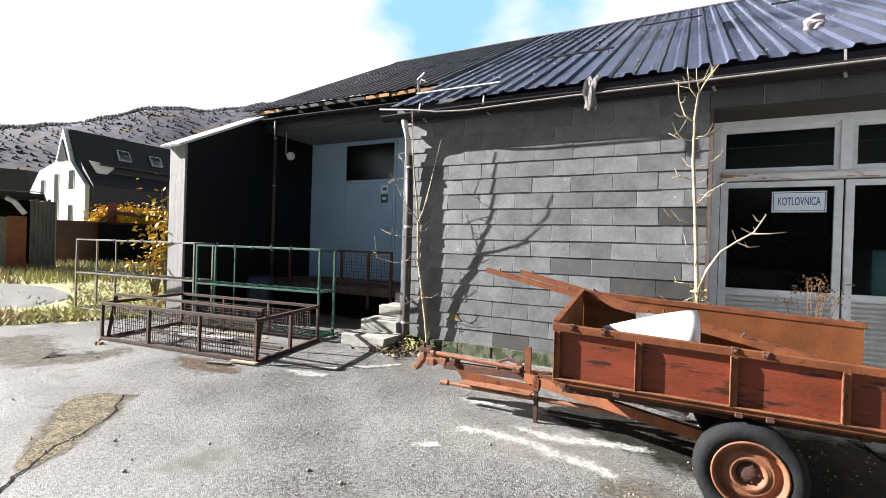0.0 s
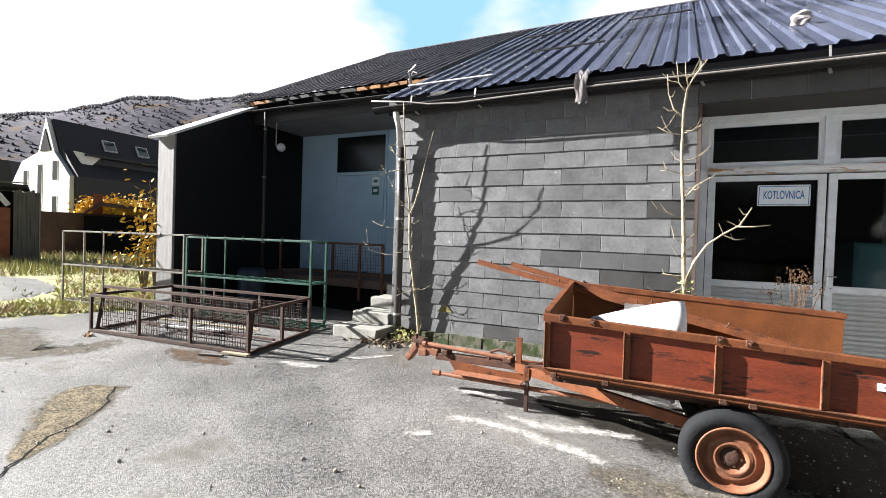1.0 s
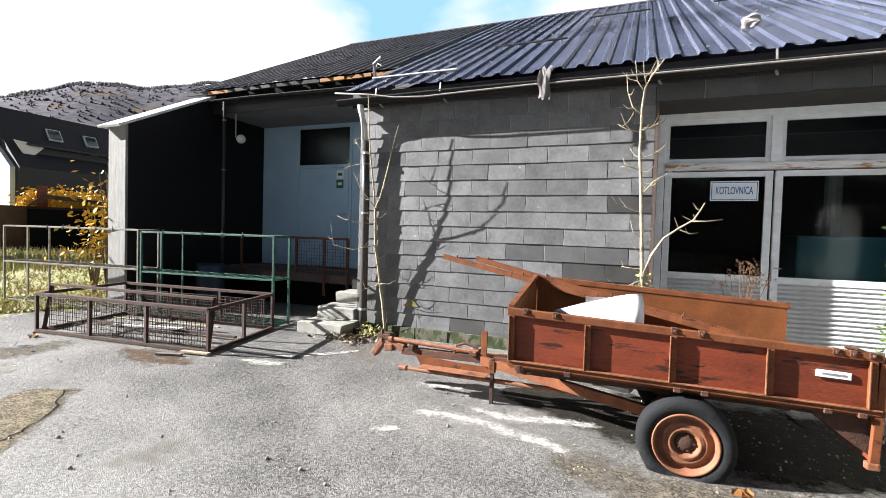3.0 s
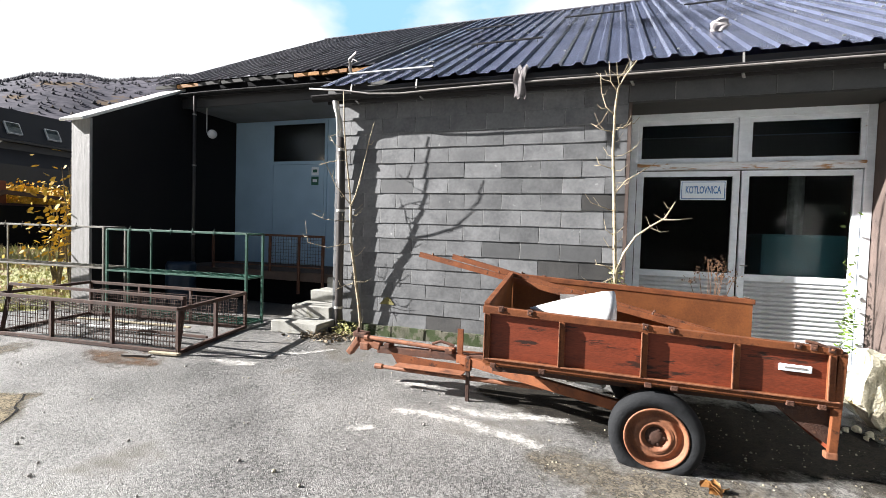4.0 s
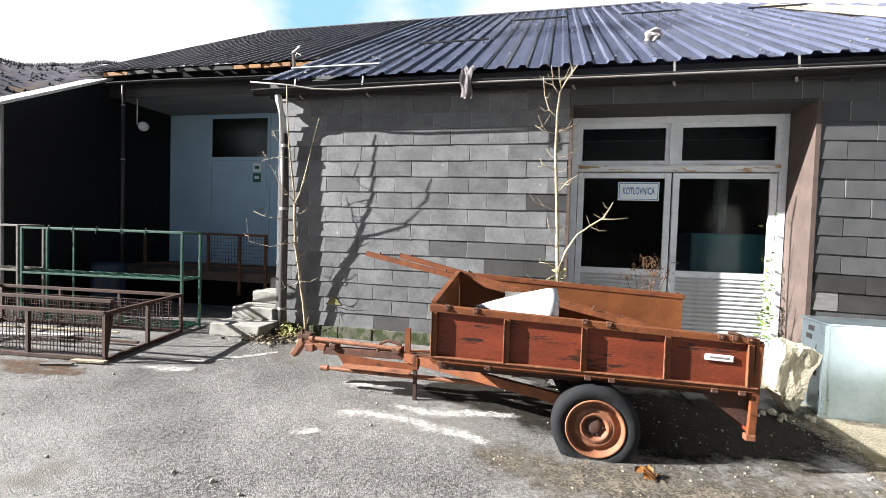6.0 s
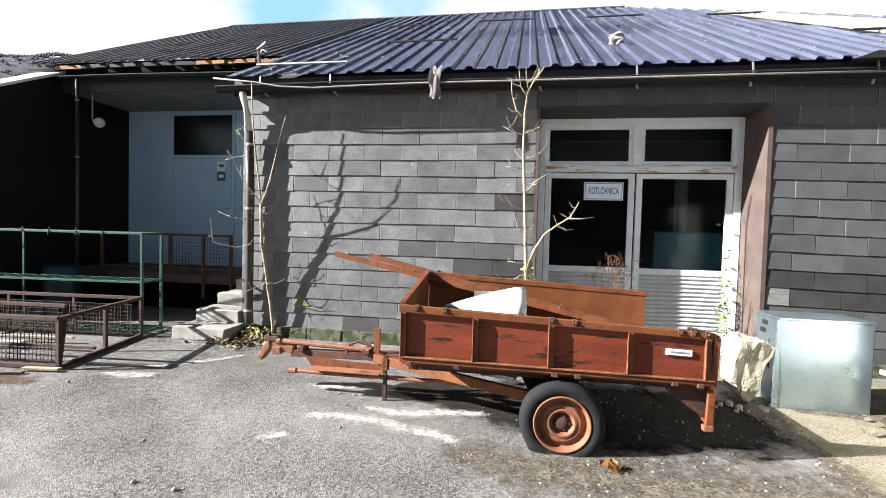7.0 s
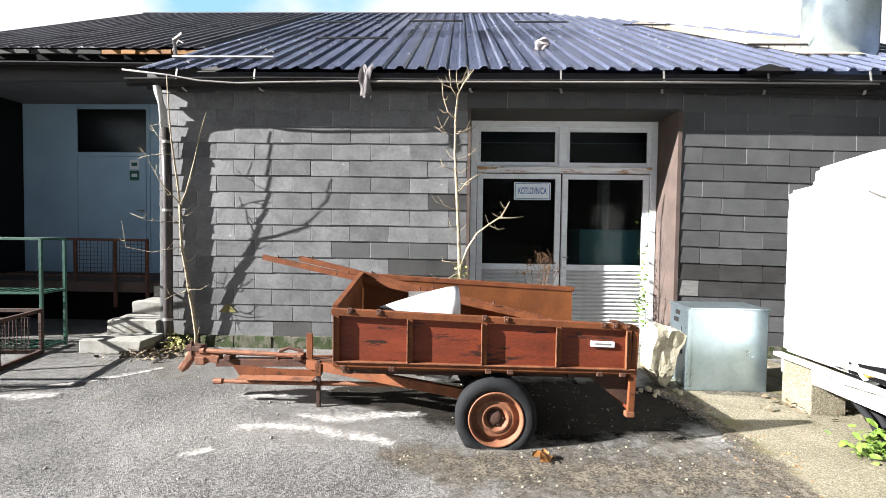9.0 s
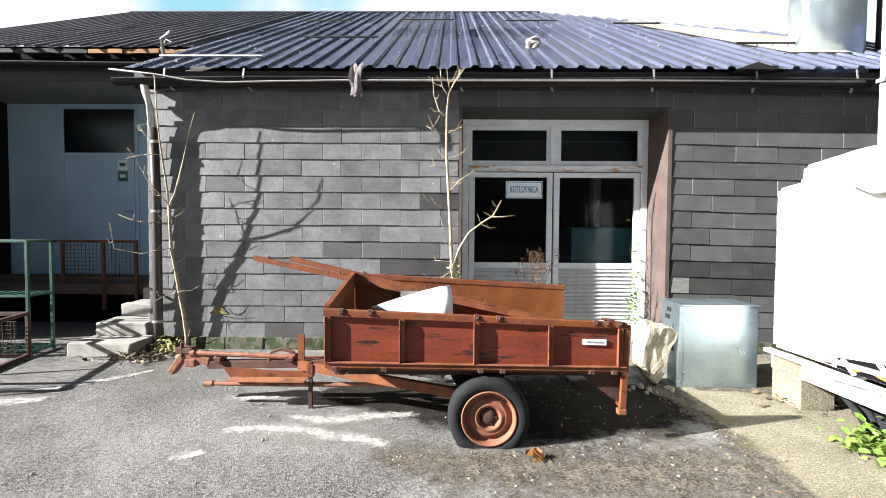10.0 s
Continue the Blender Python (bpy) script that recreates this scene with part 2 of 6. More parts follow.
M_LEAF_G = material("green_leaves", (0.16, 0.25, 0.035), (0.08, 0.15, 0.02), 8, 0.6, bump=0)
M_GRASS = material("autumn_grass", (0.38, 0.36, 0.16), (0.19, 0.21, 0.07), 1.3, 0.9, bump=0.6, fine=30, third=(0.16, 0.115, 0.065), third_at=0.56, third_scale=0.8)
M_BLADE = material("grass_blades", (0.46, 0.42, 0.2), (0.26, 0.28, 0.09), 0.8, 0.9, bump=0, third=(0.36, 0.25, 0.17), third_at=0.52, third_scale=0.5)
M_GRAVEL = material("wet_gravel", (0.22, 0.215, 0.2), (0.1, 0.1, 0.095), 3, 0.5, bump=0.9, fine=60)
# Blue-grey distance haze is mixed into the forest and conifer colours.
M_HILL = material("haze_tinted_forest", (0.115, 0.107, 0.13), (0.04, 0.041, 0.056), 0.05, 0.95, bump=0, fine=0.17, fine_w=1.3, spread=0.6, third=(0.125, 0.088, 0.056), third_at=0.58, third_scale=0.03, stretch=(1, 1, .5), spec=0.1)
M_TREES = material("haze_tinted_conifers", (0.085, 0.08, 0.09), (0.05, 0.052, 0.06), 0.05, 0.95, bump=0, fine=0.5, third=(0.11, 0.075, 0.045), third_at=0.6, third_scale=0.03, spec=0.1)
M_RIDGE = material("blocking_ridge_dark", (0.03, 0.034, 0.026), (0.02, 0.022, 0.018), 0.03, 0.95, bump=0, fine=0.2)
M_HOUSE = material("white_render", (0.8, 0.8, 0.79), (0.68, 0.68, 0.67), 0.6, 0.8, bump=0.05)
M_SLATE = material("dark_slate_roof", (0.016, 0.017, 0.021), (0.01, 0.01, 0.012), 1.5, 0.6, bump=0.2, fine=12)
M_BRICK = material("dark_brick", (0.1, 0.055, 0.045), (0.06, 0.035, 0.03), 2, 0.9)
M_REDBRICK = material("red_brick_pier", (0.3, 0.1, 0.05), (0.18, 0.06, 0.035), 4, 0.9)
M_SHED = material("weathered_boards", (0.16, 0.15, 0.14), (0.08, 0.075, 0.07), 4, 0.9, stretch=(3, 3, 0.3))
# Near-black paints the lack of light into rooms, voids and openings.
M_UNLIT_BLACK = material("unlit_black", (0.006, 0.006, 0.007), (0.004, 0.004, 0.005), 2, 0.9, spec=0.1)
M_TEAL = material("teal_enamel", (0.05, 0.2, 0.24), (0.04, 0.15, 0.18), 3, 0.4)
M_CLOTH = material("grey_rag", (0.38, 0.35, 0.35), (0.24, 0.22, 0.22), 10, 0.95, bump=0.4)
M_SIGN = material("sign_white", (0.84, 0.9, 0.95), (0.76, 0.82, 0.88), 6, 0.4, bump=0.02)
M_INK = material("sign_blue", (0.03, 0.17, 0.42), (0.03, 0.14, 0.36), 20, 0.5, bump=0)
M_SIGN_GREEN = material("sign_green", (0.02, 0.13, 0.09), (0.02, 0.1, 0.07), 10, 0.5, bump=0)
M_CABLE = material("grey_cable", (0.28, 0.26, 0.25), (0.16, 0.15, 0.14), 10, 0.6)


def glass_material(name, tint, rough=0.03):
    mat = bpy.data.materials.new(name)
    mat.use_nodes = True
    b = mat.node_tree.nodes["Principled BSDF"]
    b.inputs["Base Color"].default_value = (*tint, 1)
    b.inputs["Roughness"].default_value, b.inputs["IOR"].default_value = rough, 1.16
    b.inputs["Transmission Weight"].default_value = 1.0
    return mat


def pale_ends(mat):
    """Chalky wear along one end of each tile."""
    n, l = mat.node_tree.nodes, mat.node_tree.links
    bsdf = n["Principled BSDF"]
    co, sep, less, ns, mul, mix = (n.new("ShaderNode" + k) for k in ("TexCoord", "SeparateXYZ", "MapRange", "TexNoise", "Math", "MixRGB"))
    less.inputs["From Min"].default_value, less.inputs["From Max"].default_value = 0.006, 0.016
    less.inputs["To Min"].default_value, less.inputs["To Max"].default_value = 1.5, 0.0
    ns.inputs["Scale"].default_value = 11.0
    mul.operation = "MULTIPLY"; mul.use_clamp = True
    l.new(co.outputs["Object"], sep.inputs[0]); l.new(sep.outputs["X"], less.inputs["Value"]); l.new(co.outputs["Object"], ns.inputs["Vector"])
    l.new(less.outputs["Result"], mul.inputs[0]); l.new(ns.outputs["Fac"], mul.inputs[1])
    info, vary = n.new("ShaderNodeObjectInfo"), n.new("ShaderNodeMath")
    vary.operation = "MULTIPLY"; vary.use_clamp = True
    l.new(info.outputs["Random"], vary.inputs[0]); l.new(mul.outputs[0], vary.inputs[1])
    l.new(vary.outputs[0], mix.inputs["Fac"]); l.new(bsdf.inputs["Base Color"].links[0].from_socket, mix.inputs["Color1"])
    mix.inputs["Color2"].default_value = (0.34, 0.34, 0.33, 1)
    l.new(mix.outputs["Color"], bsdf.inputs["Base Color"])


pale_ends(M_TILE)
pale_ends(M_TILE_B)
M_GLASS = glass_material("dusty_glass", (0.45, 0.5, 0.5))
M_GLASS_CLEAN = glass_material("porch_glass", (0.4, 0.5, 0.55), 0.22)
M_GLASS_CLEAN.node_tree.nodes["Principled BSDF"].inputs["IOR"].default_value = 1.6


# ---- mesh helpers ----
def finish(ob, mat, smooth=False):
    ob.data.materials.append(mat)
    if smooth:
        for p in ob.data.polygons:
            p.use_smooth = True
    return ob


def mesh_of(name, bm):
    me = bpy.data.meshes.new(name)
    bm.normal_update()
    bm.to_mesh(me)
    bm.free()
    return me


def part(name, bm, mat, parent=None, label="", smooth=False):
    ob = finish(new(name, mesh_of(name, bm)), mat, smooth)
    if parent:
        ob.parent = parent
    return tagged(ob, label)


def thing(name, label, category, at=(0, 0, 0), rz=0, group="", kind=""):
    ob = new(name)
    ob.matrix_world = pose(*at, 0, 0, rz)
    return tagged(ob, label, category, group, kind)


def structure(name, bm, mat, label, category="", smooth=False):
    return tagged(part(name, bm, mat, None, label, smooth), label, category or name.split("_")[0], "", "structure")


def box(bm, x0, x1, y0, y1, z0, z1, bevel=0.0, m=None):
    r = bmesh.ops.create_cube(bm, size=1, matrix=(m or Matrix()) @ Matrix.LocRotScale(((x0 + x1) / 2, (y0 + y1) / 2, (z0 + z1) / 2), None, (abs(x1 - x0), abs(y1 - y0), abs(z1 - z0))))
    if bevel:
        edges = list({e for v in r["verts"] for e in v.link_edges})
        bmesh.ops.bevel(bm, geom=edges, offset=bevel, segments=2, affect="EDGES", profile=0.6)
    return bm


def boxed(*a, **k):
    return box(bmesh.new(), *a, **k)


def beam(bm, a, b, w, h=None, up=(0, 0, 1), bevel=0.0):
    """A bar of w by h from a to b."""
    a, b = Vector(a), Vector(b)
    d = b - a
    side = d.cross(Vector(up)) if abs(d.normalized().dot(Vector(up))) < 0.99 else d.cross(Vector((0, 1, 0)))
    side.normalize()
    top = side.cross(d).normalized()
    m = Matrix((side, d.normalized(), top)).transposed().to_4x4()
    m.translation = (a + b) / 2
    return box(bm, -w / 2, w / 2, -d.length / 2, d.length / 2, -(h or w) / 2, (h or w) / 2, bevel, m)


def tube(bm, points, radii, sides=8, caps=True):
    """A tube through points, with a radius at each."""
    points = [Vector(p) for p in points]
    rings = []
    for i, p in enumerate(points):
        d = (points[min(i + 1, len(points) - 1)] - points[max(i - 1, 0)]).normalized()
        u = d.cross(Vector((0.13, 0.27, 1)) if abs(d.z) < 0.95 else Vector((1, 0, 0))).normalized()
        v = d.cross(u)
        r = float(radii[i] if isinstance(radii, (list, tuple)) else radii)
        rings.append([bm.verts.new(p + r * (math.cos(2 * math.pi * k / sides) * u + math.sin(2 * math.pi * k / sides) * v)) for k in range(sides)])
    for a, b in zip(rings, rings[1:]):
        for k in range(sides):
            bm.faces.new((a[k], a[(k + 1) % sides], b[(k + 1) % sides], b[k]))
    if caps:
        bm.faces.new(rings[0][::-1])
        bm.faces.new(rings[-1])
    return bm


def tubed(points, radii, sides=8):
    return tube(bmesh.new(), points, radii, sides)


def lathe(bm, profile, m=None, sides=32):
    """Turns (radius, height) pairs round the z axis."""
    m = m or Matrix()
    rings = [[bm.verts.new(m @ Vector((r * math.cos(2 * math.pi * k / sides), r * math.sin(2 * math.pi * k / sides), z))) for k in range(sides)] for r, z in profile]
    for a, b in zip(rings, rings[1:]):
        for k in range(sides):
            bm.faces.new((a[k], a[(k + 1) % sides], b[(k + 1) % sides], b[k]))
    return bm


def prism(bm, outline, depth, m=None):
    """A flat outline in x and z, thickened along y."""
    m = m or Matrix()
    a = [bm.verts.new(m @ Vector((x, 0, z))) for x, z in outline]
    b = [bm.verts.new(m @ Vector((x, depth, z))) for x, z in outline]
    bm.faces.new(a), bm.faces.new(b[::-1])
    for i in range(len(a)):
        j = (i + 1) % len(a)
        bm.faces.new((a[j], a[i], b[i], b[j]))
    bmesh.ops.recalc_face_normals(bm, faces=bm.faces)
    return bm


def rough_up(bm, amount, scale):
    for v in bm.verts:
        v.co += noise.noise_vector(v.co * scale) * amount
    return bm


def blob(outline, z, jitter=0.0, seed=0):
    """A flat patch with a ragged outline, from a centre line of (x, y, half-width)."""
    rng = random.Random(seed)
    bm = bmesh.new()
    left, right = [], []
    pts = []
    for (x0, y0, w0), (x1, y1, w1) in zip(outline, outline[1:]):
        for s in np.linspace(0, 1, 9)[:-1]:
            pts.append((x0 + (x1 - x0) * s, y0 + (y1 - y0) * s, w0 + (w1 - w0) * s))
    pts.append(outline[-1])
    for i, (x, y, w) in enumerate(pts):
        a, b = pts[max(0, i - 1)], pts[min(len(pts) - 1, i + 1)]
        d = Vector((b[0] - a[0], b[1] - a[1], 0)).normalized()
        s = Vector((-d.y, d.x, 0))
        left.append(bm.verts.new(Vector((x, y, z)) + s * w * rng.uniform(1 - jitter, 1 + jitter)))
        right.append(bm.verts.new(Vector((x, y, z)) - s * w * rng.uniform(1 - jitter, 1 + jitter)))
    for i in range(len(pts) - 1):
        bm.faces.new((right[i], right[i + 1], left[i + 1], left[i]))
    return bm


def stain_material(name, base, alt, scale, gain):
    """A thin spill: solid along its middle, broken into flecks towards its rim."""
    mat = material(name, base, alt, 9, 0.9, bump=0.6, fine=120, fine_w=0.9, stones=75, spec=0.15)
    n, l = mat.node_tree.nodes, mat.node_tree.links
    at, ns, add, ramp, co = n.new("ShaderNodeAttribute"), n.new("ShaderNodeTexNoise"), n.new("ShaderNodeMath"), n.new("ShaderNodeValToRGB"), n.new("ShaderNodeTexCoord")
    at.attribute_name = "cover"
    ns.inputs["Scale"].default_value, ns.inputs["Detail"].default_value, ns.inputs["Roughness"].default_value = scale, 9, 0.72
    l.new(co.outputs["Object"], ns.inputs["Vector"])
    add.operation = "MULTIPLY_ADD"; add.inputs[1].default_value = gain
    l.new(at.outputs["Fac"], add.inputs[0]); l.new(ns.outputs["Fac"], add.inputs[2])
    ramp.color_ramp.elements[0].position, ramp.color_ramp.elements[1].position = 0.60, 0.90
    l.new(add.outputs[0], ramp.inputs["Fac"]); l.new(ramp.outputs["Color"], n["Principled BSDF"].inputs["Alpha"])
    return mat


def spill(outline, z):
    """A flat stain along (x, y, half-width), with its cover falling from the middle to the rim."""
    bm = bmesh.new()
    cover = bm.verts.layers.float.new("cover")
    rows = []
    for i, ((x0, y0, w0), (x1, y1, w1)) in enumerate(zip(outline, outline[1:])):
        steps = np.linspace(0, 1, 7) if i == len(outline) - 2 else np.linspace(0, 1, 7)[:-1]
        d = Vector((y0 - y1, x1 - x0, 0)).normalized()
        for s in steps:
            c, w = Vector((x0 + (x1 - x0) * s, y0 + (y1 - y0) * s, z)), w0 + (w1 - w0) * s
            end = min(1.0, 3 * min(i + s, len(outline) - 1 - i - s))
            row = []
            for q in (-1, -.6, -.2, .2, .6, 1):
                v = bm.verts.new(c + d * w * q)
                v[cover] = (1 - abs(q)) * end
                row.append(v)
            rows.append(row)
    for a, b in zip(rows, rows[1:]):
        for j in range(5):
            bm.faces.new((a[j], b[j], b[j + 1], a[j + 1]))
    bmesh.ops.recalc_face_normals(bm, faces=bm.faces)
    return bm


M_LIME = stain_material("spilled_lime", (0.58, 0.57, 0.54), (0.36, 0.35, 0.33), 11.0, 0.40)
M_PATCH = stain_material("worn_patch", (0.26, 0.215, 0.145), (0.06, 0.052, 0.034), 4.0, 0.8)
M_DIRT = stain_material("mossy_dirt", (0.21, 0.185, 0.145), (0.06, 0.053, 0.042), 5.0, 0.42)
# Dirt colour taken near black to carry the trailer's shade.
M_DIRT_SHADE = stain_material("shade_black_dirt", (0.032, 0.028, 0.022), (0.008, 0.007, 0.006), 5.0, 0.95)
M_RUSTSTAIN = stain_material("rust_stain", (0.13, 0.075, 0.04), (0.09, 0.06, 0.04), 5.0, 0.35)


# ---- ground ----
bm = bmesh.new()
bmesh.ops.create_grid(bm, x_segments=2, y_segments=2, size=2500)
structure("ground", bm, M_ASPHALT, "worn grey asphalt yard with fine cracks and grit", "ground")
pad = structure("pavement_pad", rough_up(boxed(5.93, 7.9, -9.0, -0.02, -0.1, 0.006), 0.0, 1), M_CONCRETE, "mossy beige concrete slab strip beside the asphalt", "pavement")
EYE0 = Vector((3.6, -6.55, 0))


def bearing(deg, dist):
    """A place on the ground at a bearing left of straight ahead."""
    return EYE0 + dist * Vector((-math.sin(radians(deg)), math.cos(radians(deg)), 0))


def field(rows, z, seed):
    """A ground patch from rows of (bearing, near, far) with a ragged near edge."""
    rng = random.Random(seed)
    g = bmesh.new()
    cols = []
    for (b0, n0, f0), (b1, n1, f1) in zip(rows, rows[1:]):
        for s in np.linspace(0, 1, 9)[:-1]:
            b, n_, f_ = (float(u + (v - u) * s) for u, v in ((b0, b1), (n0, n1), (f0, f1)))
            n_ += rng.uniform(-.25, .25)
            cols.append([g.verts.new(bearing(b, n_ + (f_ - n_) * q) + Vector((0, 0, z * min(1, q * 8)))) for q in (0, .08, .3, 1)])
    for a_, c_ in zip(cols, cols[1:]):
        for j in range(3):
            g.faces.new((a_[j], a_[j + 1], c_[j + 1], c_[j]))
    bmesh.ops.recalc_face_normals(g, faces=g.faces)
    return g


structure("grass_verge", field([(56, 11.6, 70), (60, 11.2, 90), (66, 11.0, 90), (70, 11.2, 90), (84, 12.5, 90)], 0.03, 3), M_GRASS, "dry yellow-green autumn grass field beside the yard", "grass")
structure("gravel_track", field([(65.6, 15.2, 16.0), (67, 14.0, 18.5), (70, 13.4, 20), (84, 13.0, 21)], 0.045, 4), M_GRAVEL, "pale wet gravel track through the grass", "gravel")
for k, line in enumerate(([(1.78, -2.74, .02), (1.95, -2.68, .09), (2.13, -2.65, .08), (2.53, -2.715, .06), (2.79, -2.815, .08), (2.98, -2.84, .07), (3.26, -3.0, .03)],
                          [(2.2, -2.37, .02), (2.52, -2.48, .08), (2.76, -2.45, .09), (3.0, -2.37, .06), (3.45, -2.32, .03)],
                          [(1.62, -3.22, .02), (1.75, -3.16, .06), (1.9, -3.1, .03)],
                          [(1.45, -1.95, .03), (1.75, -1.93, .11), (2.05, -1.9, .04)],
                          [(-0.9, -2.15, .02), (-0.45, -2.12, .10), (-0.2, -2.05, .03)])):
    structure("lime_stain", spill([(a, b, w * 1.5 + .04) for a, b, w in line], 0.004 + 0.0004 * k), M_LIME, "white spilled lime stain on the asphalt", "stain")
structure("worn_patch", spill([(-.36, -5.02, .06), (-.58, -4.78, .2), (-.85, -4.54, .26), (-1.2, -4.22, .36), (-1.5, -3.99, .4), (-1.75, -3.86, .14)], 0.004), M_PATCH, "sandy worn patch with moss in the asphalt", "stain")

# ---- main wall ----
WX0, WX1, OX0, OX1, OZ, TOPZ = -0.55, 9.6, 3.82, 6.66, 3.36, 3.72
structure("wall_front_a", boxed(WX0, OX0, 0.025, 0.75, 0.0, TOPZ), M_WALLBACK, "tile-clad outer wall of the boiler house", "wall")
structure("wall_front_b", boxed(OX1, 15.0, 0.025, 0.75, 0.0, TOPZ), M_WALLBACK, "tile-clad outer wall of the boiler house", "wall")
structure("wall_front_lintel", boxed(OX0, OX1, 0.025, 0.75, OZ, TOPZ), M_WALLBACK, "dark lintel over the boiler house door", "wall")
structure("wall_corner_return", prism(bmesh.new(), [(.4, 0), (.4, 3.9), (3.2, 5.3), (3.2, 0)], .3, Matrix(((0, -1, 0, WX0 + .3), (1, 0, 0, 0), (0, 0, 1, 0), (0, 0, 0, 1)))), M_WALLBACK, "dark return wall beside the porch", "wall")
structure("wall_back", boxed(-7, 15, 16.5, 16.8, 0, 4.6), M_WALLBACK, "plain rear wall", "wall")
structure("wall_end", boxed(14.7, 15.0, 0.4, 16.5, 0, 3.7), M_WALLBACK, "plain end wall", "wall")
# The room shell carries its darkness in the colour.
structure("wall_room_back", boxed(-0.25, 14.7, 4.2, 4.4, 0, 3.7), M_UNLIT_BLACK, "boiler room rear wall, near-black to read as unlit", "wall")
structure("ceiling", boxed(-0.25, 14.7, 0.4, 4.2, 3.72, 3.82), M_UNLIT_BLACK, "boiler room ceiling, near-black to read as unlit", "ceiling")
bm = bmesh.new()
for i in range(16):
    box(bm, WX0 - 0.02 + i * 0.2731, WX0 - 0.02 + (i + 1) * 0.2731, -0.035 - 0.02 * random.random(), 0.024, 0.0, 0.155 + 0.02 * random.random())
structure("plinth_left", rough_up(bm, 0.012, 9), M_PLINTH, "mossy crumbling concrete plinth under the tiles", "plinth")
structure("plinth_right", boxed(OX1 + 0.02, 14.9, -0.03, 0.024, 0, 0.16), M_PLINTH, "mossy concrete plinth", "plinth")
structure("reveal_right", boxed(OX1 - 0.012, OX1 + 0.04, -0.012, 0.74, 0.0, OZ + 0.01), M_REVEAL, "red-brown rendered door reveal", "trim")
structure("reveal_left", boxed(OX0 - 0.03, OX0 + 0.012, -0.012, 0.74, 0.0, OZ + 0.01), M_REVEAL, "red-brown rendered door reveal", "trim")
structure("reveal_top", boxed(OX0 + 0.012, OX1 - 0.012, 0.0, 0.74, OZ - 0.005, OZ + 0.02), M_WALLBACK, "dark board over the door recess", "trim")
structure("door_threshold", boxed(OX0, OX1, -0.05, 0.76, 0.0, 0.06), M_STEP, "worn concrete threshold", "trim")

# ---- boiler house double door ----
door = tagged(new("door_1"), "worn white metal double door with glass and louvred panels", "door", "", "structure")
DOOR_Y, DS = 0.62, 1.042      # depth of the recess; the door is drawn a little small
door.matrix_world = Matrix.Translation((3.67 * (1 - DS), DOOR_Y, 1.655 * (1 - DS))) @ Matrix.Diagonal((DS, 1, DS, 1))
DX0, DM = 3.85, 5.17
bm = bmesh.new()
for x0, x1 in ((DX0, DX0 + 0.09), (6.43, 6.52)):
    box(bm, x0, x1, 0, 0.1, 0.06, 3.29, 0.006)
box(bm, DX0 + .09, 6.43, 0, 0.1, 3.2, 3.29, 0.006)
part("door_frame", bm, M_FRAME, door, "white metal frame with rust stains")
part("transom", boxed(DX0 + .09, 6.43, -0.03, 0.1, 2.545, 2.64, 0.008), M_FRAME_RUST, door, "rust-streaked white transom bar")
part("transom_drip", boxed(DX0 + .09, 6.43, -0.045, -0.03, 2.605, 2.625, 0.004), M_FRAME_RUST, door)
part("mullion", boxed(DM - 0.055, DM + 0.055, -0.02, 0.1, 2.64, 3.2, 0.006), M_FRAME, door)
for x0, x1 in ((DX0 + .09, DM - .055), (DM + .055, 6.43)):
    bm = bmesh.new()
    for a in ((x0, x0 + .05, 2.64, 3.2), (x1 - .05, x1, 2.64, 3.2), (x0 + .05, x1 - .05, 2.64, 2.70), (x0 + .05, x1 - .05, 3.14, 3.2)):
        box(bm, a[0], a[1], 0.026, 0.07, a[2], a[3], 0.004)
    light = part("transom_window", bm, M_FRAME, door)
    part("pane", boxed(x0 + .045, x1 - .045, 0.038, 0.044, 2.69, 3.15), M_GLASS, light).visible_shadow = False
for x0, x1 in ((DX0 + .096, DM - .007), (DM + .007, 6.424)):
    bm = bmesh.new()
    for a in ((x0 + .004, x0 + .085, .1, 2.53), (x1 - .085, x1 - .004, .1, 2.53), (x0 + .085, x1 - .085, 2.46, 2.53), (x0 + .085, x1 - .085, 1.14, 1.22), (x0 + .085, x1 - .085, .1, .17)):
        box(bm, a[0], a[1], 0.022, 0.075, a[2], a[3], 0.005)
    leaf = part("door_leaf", bm, M_FRAME, door, "worn white metal leaf")
    part("pane", boxed(x0 + .08, x1 - .08, 0.035, 0.041, 1.21, 2.47), M_GLASS, leaf).visible_shadow = False
    part("louvre_backing", boxed(x0 + .083, x1 - .083, 0.05, 0.056, .165, 1.145), M_LOUVRE, leaf)
    n_sl = 17
    sl = bmesh.new()
    prof = [(0.0, 0.0), (-0.03, 0.012), (-0.03, 0.030), (0.0, 0.046)]
    ends = [[sl.verts.new((x, y, z)) for y, z in prof] for x in (x0 + .083, x1 - .083)]
    for i in range(3):
        sl.faces.new((ends[0][i], ends[1][i], ends[1][i + 1], ends[0][i + 1]))
    sl.faces.new(ends[0]); sl.faces.new(ends[1][::-1])
    bmesh.ops.recalc_face_normals(sl, faces=sl.faces)
    me = mesh_of("louvre_slat", sl)
    me.materials.append(M_LOUVRE)
    for i in range(n_sl):
        ob = new("louvre_slat", me)
        ob.location = (0, 0.05, 0.17 + i * 0.057)
        ob.parent = leaf
hb = boxed(DM + 0.015, DM + 0.055, -0.02, 0.012, 1.18, 1.42, 0.008)
hd = part("handle_plate", hb, M_FRAME, door, "chipped white lock plate")
